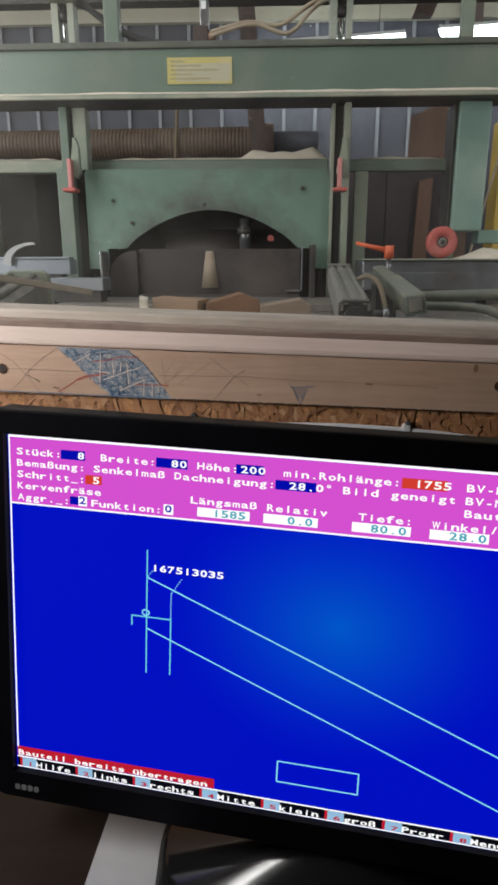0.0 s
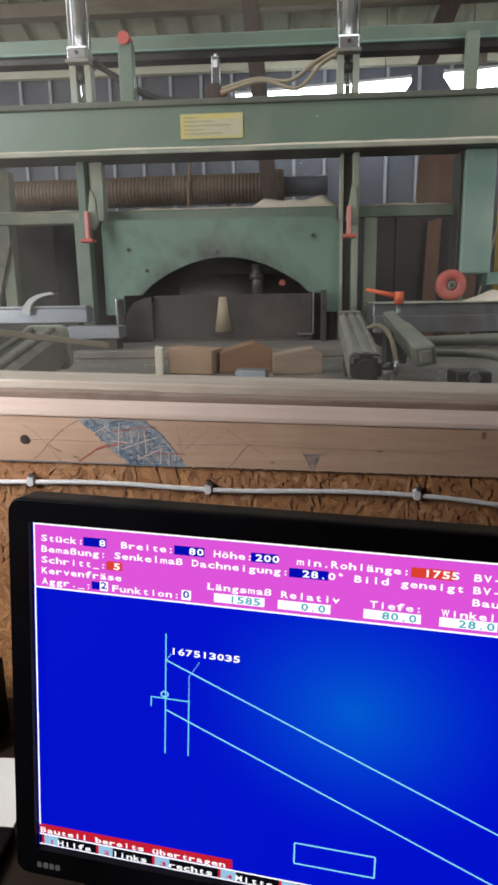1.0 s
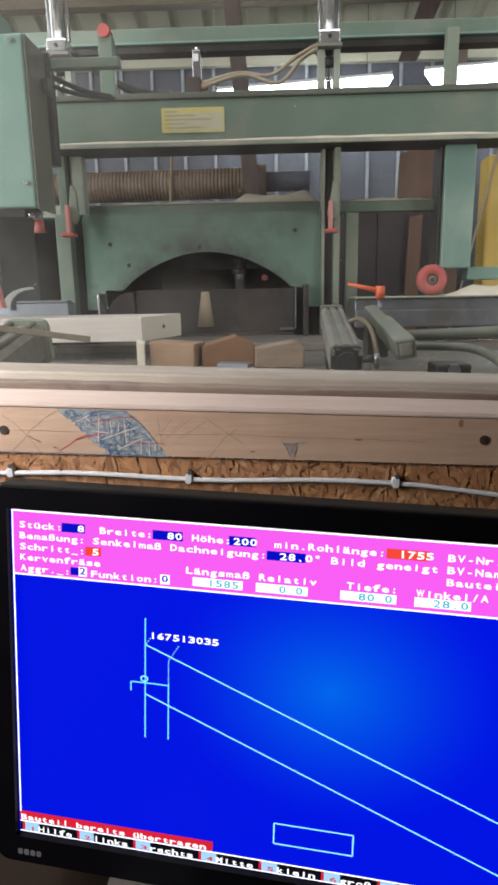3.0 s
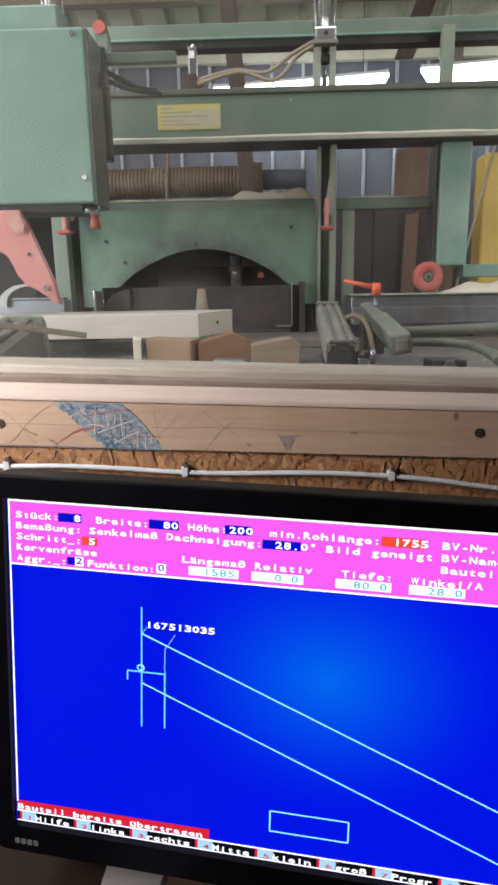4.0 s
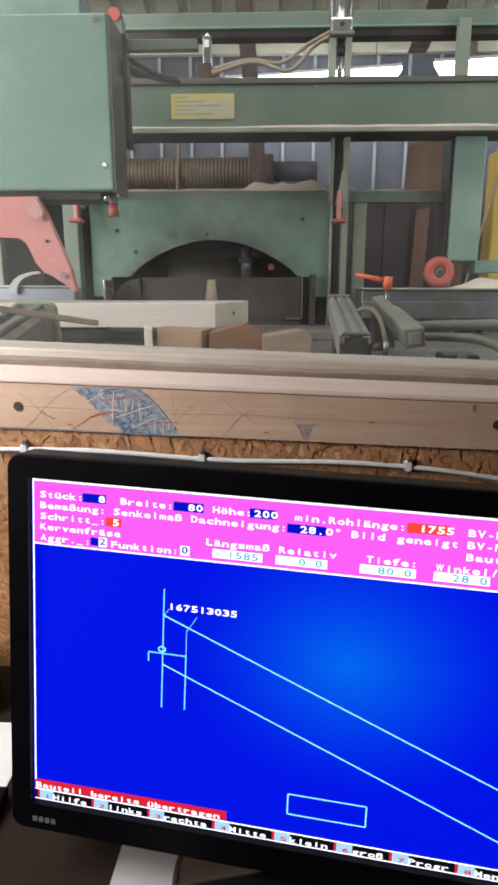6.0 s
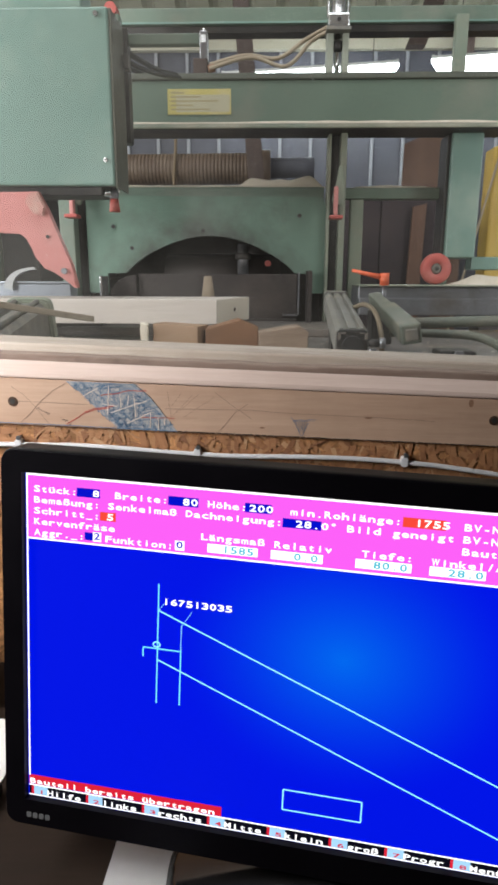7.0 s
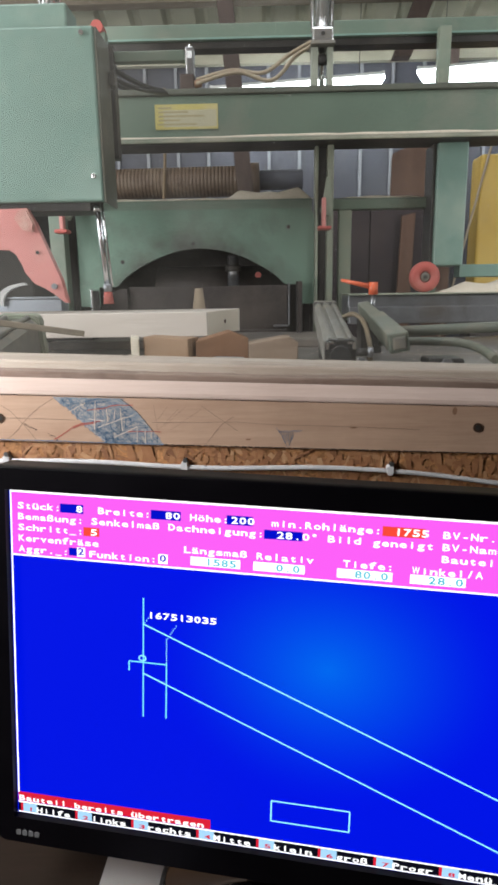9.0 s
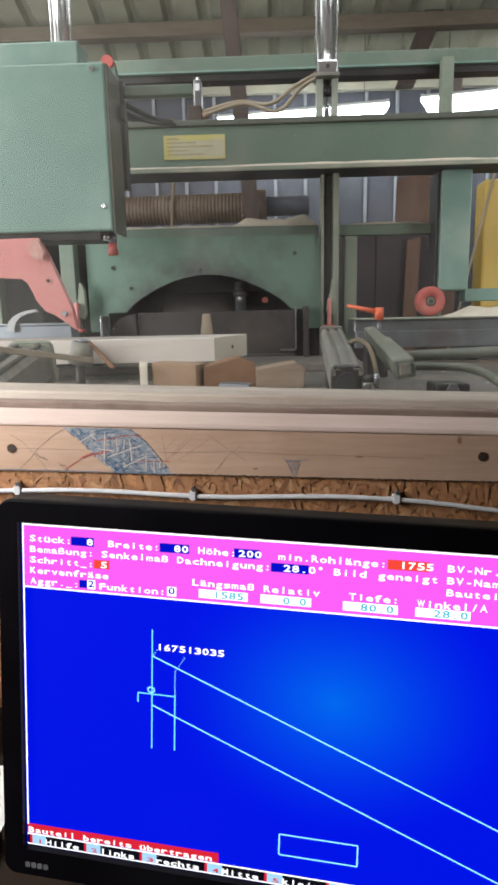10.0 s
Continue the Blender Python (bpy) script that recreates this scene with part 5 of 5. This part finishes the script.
offcut("offcut", [(0, 0), (0.078, 0), (0.076, 0.022), (0.002, 0.024)], 0, 0.05, -6, (-0.135, 1.56, TZ + 0.0015), ALU, "small silvery foil-wrapped block on the table")
offcut("offcut", [(0, 0), (0.125, 0), (0.127, 0.05), (0.105, 0.065), (0.0, 0.048)], 0, 0.10, 4, (-0.042, 1.66, TZ + 0.0015), mat("grey_spruce", (0.36, 0.27, 0.20), (0.27, 0.195, 0.14), 0.65, scale=6, fine=30, stretch=(2, 10, 10)), "greyed spruce offcut with a slanted top")

# label plate
sign = thing("sign_plate", pose(-0.391, 2.4985, 1.793), "yellow plate with faded rows of writing on the crossbeam", "sign")
part("plate", B(0, 0.226, -0.002, 0.0, 0, 0.083, 0.0006), YELLOW, sign)
part("pale_field", B(0.03, 0.221, -0.0024, -0.0020, 0.008, 0.064), mat("bleached_sign", (0.50, 0.46, 0.31), (0.44, 0.41, 0.28), 0.6, scale=20, fine=90, bump=0.0), sign, "bleached middle of the plate")
for i in range(5):
    z = 0.068 - 0.0135 * i
    part("text_bar", B(0.012, 0.06 + 0.03 * ((i * 7) % 5), -0.0030, -0.0025, z, z + 0.005), mat("faded_writing", (0.40, 0.35, 0.19), None, 0.6, bump=0.0) if i == 0 else sign.children[2].data.materials[0], sign, "row of faded writing")

# background things in the hall
dp = thing("extraction_duct", pose(0, 0, 0), "brown corrugated dust extraction duct", "duct")
def corrugated(x0, x1, y, z, slope, r, pitch=0.021, seg=26):
    """A ribbed hose along x."""
    bm = bmesh.new()
    prev = None
    n = int((x1 - x0) / pitch)
    for i in range(n):
        for u, rr in ((0.0, r - 0.004), (0.35, r), (0.65, r), (0.99, r - 0.004)):
            x = x0 + pitch * (i + u)
            cur = [bm.verts.new((x, y + rr * math.cos(6.28318 * k / seg), z + slope * (x - x0) + rr * math.sin(6.28318 * k / seg))) for k in range(seg)]
            if prev:
                for k in range(seg):
                    bm.faces.new((prev[k], prev[(k + 1) % seg], cur[(k + 1) % seg], cur[k]))
            else:
                bm.faces.new(cur)
            prev = cur
    bm.faces.new(prev[::-1])
    return bm


part("duct", corrugated(-1.9, -0.12, 4.0, 1.83, 0.0085, 0.085), DUCT, dp, "finely ribbed brown hose")
part("duct_collar", R((-0.119, 4.0, 1.845), (-0.03, 4.0, 1.846), 0.098, 28), DUCT, dp, "wider duct collar")
part("duct_stub", R((-0.029, 4.0, 1.846), (0.22, 4.0, 1.85), 0.055, 24), WALLBLUE, dp, "grey-blue stub pipe")
for x in (-1.5, -0.36):
    part("stand", R((x, 4.0, 0.0), (x, 4.0, 1.76), 0.012, 8), DUCT, dp)
solid("brown_board", slab(bmesh.new(), [(0.80, 0.0), (1.25, 0.0), (1.25, 2.24), (1.10, 2.19), (0.84, 2.08)], 4.56, 4.59, 0.003), mat("red_brown_board", (0.12, 0.062, 0.036), (0.085, 0.042, 0.026), 0.65, scale=3, fine=40, stretch=(4, 4, 1), dirt=(0.17, 0.09, 0.05), dirt_amount=0.6, dirt_scale=2), "red-brown board with a sloping top leaning behind the machine", "board")
cupboard = thing("cupboard", pose(0, 0, 0), "dark cupboard with two doors behind the machine", "cupboard")
CUPBOARD = mat("dark_cupboard", (0.055, 0.042, 0.045), (0.034, 0.027, 0.03), 0.7, scale=3, fine=30, spec=0.15, dirt=(0.10, 0.07, 0.065), dirt_amount=0.5, dirt_scale=3)
part("carcass", B(0.30, 0.97, 4.12, 4.5, 0.0, 1.70, 0.006), CUPBOARD, cupboard)
part("door", B(0.305, 0.632, 4.098, 4.1195, 0.06, 1.695, 0.004), CUPBOARD, cupboard)
part("door", B(0.638, 0.965, 4.098, 4.1195, 0.06, 1.695, 0.004), CUPBOARD, cupboard)
solid("brown_plank", slab(bmesh.new(), [(0.76, 0.0), (0.85, 0.0), (0.895, 1.66), (0.815, 1.64)], 4.05, 4.075, 0.003), mat("dark_red_plank", (0.15, 0.07, 0.036), (0.10, 0.046, 0.026), 0.6, scale=4, fine=40, stretch=(5, 5, 1)), "reddish brown plank leaning on the cupboard", "plank")
solid("hanging_strap", tube(bmesh.new(), [(-0.553, 3.90, 2.32), (-0.565, 3.902, 1.96), (-0.575, 3.904, 1.84), (-0.59, 3.91, 1.6)], 0.009), mat("tan_strap", (0.17, 0.115, 0.06), (0.13, 0.09, 0.05), 0.7), "tan strap hanging over the duct", "strap")
oc = thing("ochre_tank", pose(0, 0, 0), "ochre yellow sheet metal tank on a dark plinth", "tank")
part("shell", B(1.37, 2.2, 4.4, 4.6, 1.1205, 2.04, 0.02), OCHRE, oc, "ochre yellow shell")
part("plinth", B(1.36, 2.21, 4.39, 4.61, 0.0, 1.12, 0.01), DARKSTEEL, oc, "dark plinth")
# Block added left of the panel; the hall's dark interior is in its colour.
dk = solid("dark_cabinet", B(-2.3, -1.28, 3.6, 4.2, 0.0, 1.72, 0.01), mat("near_black_fill", (0.014, 0.013, 0.013), (0.024, 0.022, 0.02), 0.8, scale=2, fine=20, spec=0.1), "added near-black block standing for the dark hall interior", "cabinet")
solid("leaning_stick", tube(bmesh.new(), [(1.50, 4.388, 2.36), (1.43, 4.389, 2.10), (1.36, 4.39, 1.80), (1.28, 4.39, 1.45), (1.18, 4.385, 1.0), (1.07, 4.38, 0.5), (0.96, 4.38, 0.006)], 0.008), HOSE, "thin pale stick leaning against the tank", "stick")
solid("back_rail", B(-1.0, 1.1, 4.3, 4.36, 1.40, 1.48, 0.004), BROWN, "brown rail behind the machine", "rail")


def tube_lamp(a, b, label):
    a, b = Vector(a), Vector(b)
    L = (b - a).length
    q = Matrix.Translation(a) @ (b - a).to_track_quat("X", "Z").to_matrix().to_4x4()
    t = thing("fluorescent_lamp", q, label, "lamp", "fluorescent lamps under the roof")
    part("housing", B(0.02, L - 0.02, -0.05, 0.05, 0.043, 0.065, 0.004), LAMPBODY, t, "pale lamp housing")
    part("diffuser", slab(bmesh.new(), [(0.0, 0.042), (0.07, -0.06), (L - 0.07, -0.06), (L, 0.042)], -0.05, 0.05, 0.006), TUBE, t, "glowing white diffuser")
    for x in (0.0, L - 0.02):
        part("end_cap", B(x, x + 0.02, -0.052, 0.052, 0.043, 0.07, 0.003), LAMPBODY, t)
    for x in (0.2, L - 0.2):
        part("hanger", R((x, 0, 0.066), (x, 0, 1.0), 0.003, 6), DARK, t)
    return t


tube_lamp((-0.44, 5.9, 2.81), (0.95, 5.6, 2.80), "lit fluorescent trough lamp hanging under the roof")
tube_lamp((1.20, 5.6, 2.825), (2.5, 5.3, 2.815), "second lit fluorescent trough lamp under the roof")

# ---- moving things ----
TR = -0.454   # right edge of the saw head's cover when at rest
head = thing("saw_head", pose(0, 0, 0), "pale green travelling saw head with a red guard arm", "saw head")
cov = part("cover", B(-1.05, TR, 1.9, 1.93, 1.477, 1.921, 0.006), GREEN_PALE, head, "pale green sheet metal cover")
part("cover_side", slab(bmesh.new(), [(-0.4535, 1.474), (-0.4475, 1.474), (-0.4475, 1.918), (-0.4535, 1.918)], 1.904, 2.05, 0.001), mat("dark_olive_side_paint", (0.125, 0.13, 0.098), (0.09, 0.09, 0.068), 0.65, scale=7, fine=80, bump=0.1, dirt=(0.2, 0.17, 0.12), dirt_amount=0.6, dirt_scale=7), head, "dark olive-green side plate")
part("cover_back", B(-1.05, -0.46, 1.9305, 2.06, 1.49, 1.90, 0.006), DARK, head)
part("upper_box", B(-1.05, -0.537, 1.955, 2.06, 1.9215, 1.998, 0.006), GREEN_PALE, head, "green upper box")
for x, z in ((-0.486, 1.902), (-0.477, 1.543)):
    part("bolt", R((x, 1.892, z), (x, 1.8995, z), 0.0065, 12), CYLINDER, cov, "steel bolt")
part("mount_rail", B(-0.475, -0.44, 2.072, 2.12, 1.62, 1.93, 0.004), DARK, head)
part("side_knob", B(-0.4415, -0.425, 2.0, 2.04, 1.80, 1.84, 0.004), DARK, head)
part("hose_bundle", tube(bmesh.new(), [(-0.465, 2.06, 1.875), (-0.42, 2.16, 1.868), (-0.385, 2.3, 1.88), (-0.35, 2.44, 1.905)], 0.008), BLACK, head)
part("hose_bundle", tube(bmesh.new(), [(-0.465, 2.06, 1.85), (-0.42, 2.15, 1.845), (-0.38, 2.3, 1.868), (-0.34, 2.45, 1.90)], 0.007), BLACK, head)
arm = part("guard_arm", slab(bmesh.new(), [(-1.05, 1.458), (-0.676, 1.462), (-0.655, 1.42), (-0.608, 1.30), (-0.592, 1.26), (-0.578, 1.198), (-0.588, 1.198), (-0.64, 1.243), (-0.672, 1.252), (-0.698, 1.285), (-0.715, 1.338), (-0.735, 1.352), (-1.05, 1.36)], 1.9, 1.93, 0.004), PINK, head, "faded red guard arm")
part("arm_rib", slab(bmesh.new(), [(-0.712, 1.432), (-0.700, 1.456), (-0.672, 1.46), (-0.652, 1.42), (-0.660, 1.395), (-0.69, 1.402)], 1.889, 1.8995, 0.005), mat("dusty_red_paint", (0.50, 0.30, 0.25), (0.56, 0.24, 0.21), 0.7, scale=14, fine=90, dirt=SAWDUST, dirt_amount=0.6, dirt_scale=16), arm, "dust-covered corner")
part("arm_bolt", R((-0.613, 1.892, 1.245), (-0.613, 1.8995, 1.245), 0.0085, 12), STEEL, arm, "steel bolt")
part("bolt_washer", R((-0.655, 1.896, 1.34), (-0.655, 1.8995, 1.34), 0.005, 8), DARK, arm)
# Dark bar that fills the band below the cover.
part("arm_hanger", B(-1.05, -0.50, 1.935, 2.05, 1.455, 1.489, 0.003), DARK, head)
part("arm_link", B(-0.98, -0.72, 1.935, 1.98, 1.42, 1.4545, 0.003), DARK, head)
part("lamp_foot", R((-0.488, 1.95, 1.455), (-0.488, 1.95, 1.4715), 0.012, 12), CHROME, head)

part("reach_arm", B(-0.4395, -0.232, 2.08, 2.11, 1.886, 1.915, 0.003), GREEN, head, "green reaching arm")

piston = thing("clamp_piston", pose(-0.486, 1.97, 1.40), "chrome piston rod with a red foot under the saw head", "piston")
part("rod", R((0, 0, 0.035), (-0.024, 0.01, 0.36), 0.0085, 16), CHROME, piston, "bright chrome rod")
part("rod_guide", R((0.014, 0.0, 0.035), (-0.010, 0.01, 0.36), 0.004, 10), CHROME, piston)
part("rod_end", R((0, 0, 0.02), (0, 0, 0.042), 0.013, 12), STEEL, piston)
part("foot", R((0, 0, -0.016), (0, 0, 0.0195), 0.016, 16, 0.012), RED, piston, "worn red foot")

board = thing("rafter_board", pose(0, 0, 0), "pale planed spruce timber with a slanted cut end", "timber")
bm = bmesh.new()
BL = 2.0
v = [bm.verts.new(p) for p in ((-BL, 0, 0), (0, 0, 0), (0.088, 0.2, 0.003), (-BL, 0.2, 0.003), (-BL, 0, 0.0705), (0, 0, 0.0705), (0.088, 0.2, 0.0735), (-BL, 0.2, 0.0735))]
for f in ((0, 1, 5, 4), (1, 2, 6, 5), (2, 3, 7, 6), (3, 0, 4, 7), (4, 5, 6, 7), (3, 2, 1, 0)):
    bm.faces.new([v[i] for i in f])
bm.faces.ensure_lookup_table()
bm.faces[1].material_index = 1
bmesh.ops.bevel(bm, geom=bm.edges[:], offset=0.0015, segments=1, affect="EDGES")
part("beam", bm, [WOOD, WOOD_END], board, "pale spruce timber")
part("knot", R((0.046, 0.1045, 0.038), (0.0475, 0.104, 0.038), 0.006, 12), BROWN, board, "small dark knot")


cutter = thing("groove_cutter", pose(-0.563, 1.85, 1.128), "dusty grey milling cutter that rises beside the timber", "cutter")
part("drum", R((0.0, 0.0, -0.03), (0.012, 0.0, 0.034), 0.036, 28, 0.030), ALU_DUSTY, cutter, "dusty cutter drum")
part("collar", R((0.0125, 0.0, 0.0345), (0.014, 0.0, 0.042), 0.02, 20), STEEL, cutter)
part("wood_curl", slab(bmesh.new(), [(0.024, 0.035), (0.036, 0.037), (0.106, -0.038), (0.090, -0.042)], -0.012, -0.002, 0.002), BLOCKWOOD, cutter, "brown curl of cut wood")
part("shaft", R((-0.004, 0.0, -0.12), (-0.0005, 0.0, -0.0305), 0.014, 14), DARK, cutter)


def press_clamp(x, label):
    c = thing("press_clamp", pose(x, 2.5, 1.42), label, "clamp", "red press clamps on the guide posts")
    part("stem", B(-0.0075, 0.0075, 0.0, 0.03, -0.055, 0.045, 0.003), PINK, c, "red stem")
    part("foot", B(-0.024, 0.026, -0.02, 0.035, -0.069, -0.0555, 0.004), RED, c, "flat red foot")
    part("slider", slab(bmesh.new(), [(-0.012, 0.0), (0.02, -0.02), (0.032, 0.0), (0.03, 0.09), (0.018, 0.12), (0.01, 0.12), (0.004, 0.07)], 0.031, 0.055, 0.002), GREEN_DUSTY, c, "dusty slider")
    return c


clamp_l = press_clamp(-0.792, "red press clamp on the left guide post")
clamp_r = press_clamp(0.221, "red press clamp on the right guide post")
tagged(clamp_l, "red press clamp beside the saw head's guard arm")
tagged(clamp_r, "red press clamp on the post beside the grooved cylinder")


def motions():
    # the head draws the timber along, so both share one travel
    TRAVEL = [(0.0, -1.5), (1.0, -1.07), (2.0, -0.635), (2.2, -0.549), (2.4, -0.457), (2.6, -0.372), (2.7, -0.33), (3.0, -0.21), (3.3, -0.10), (3.55, -0.045), (3.8, -0.032), (5.1, -0.030), (5.5, -0.024), (6.2, -0.010), (6.8, 0.0), (10.0, 0.0)]
    walk(head, [(t, pose(x, 0, 0)) for t, x in TRAVEL])
    walk(board, [(t, pose(-0.172 + x, 1.9, 1.0955)) for t, x in TRAVEL])
    PZ = [(7.0, 0.0), (7.1, -0.03), (7.35, -0.21), (7.5, -0.222), (9.5, -0.222), (9.6, -0.165), (9.8, -0.055), (9.9, 0.0), (10.0, 0.0)]
    walk(piston, [(t, pose(-0.475 + x, 1.97, 1.43)) for t, x in TRAVEL if t < 6.9] + [(t, pose(-0.475, 1.97, 1.43 + z)) for t, z in PZ])
    UP = [(0.0, -0.16), (9.5, -0.16), (9.6, -0.06), (9.7, 0.0), (10.0, 0.0)]
    walk(cutter, [(t, pose(-0.563, 1.85, 1.128 + z)) for t, z in UP])
    CZ = [(0.0, 0.0), (9.5, 0.0), (9.6, -0.09), (9.7, -0.16), (9.8, -0.215), (9.9, -0.26), (10.0, -0.27)]
    walk(clamp_l, [(t, pose(-0.762, 2.5, 1.512 + z)) for t, z in CZ])
    walk(clamp_r, [(t, pose(0.219, 2.5, 1.508 + z)) for t, z in CZ])


motions()
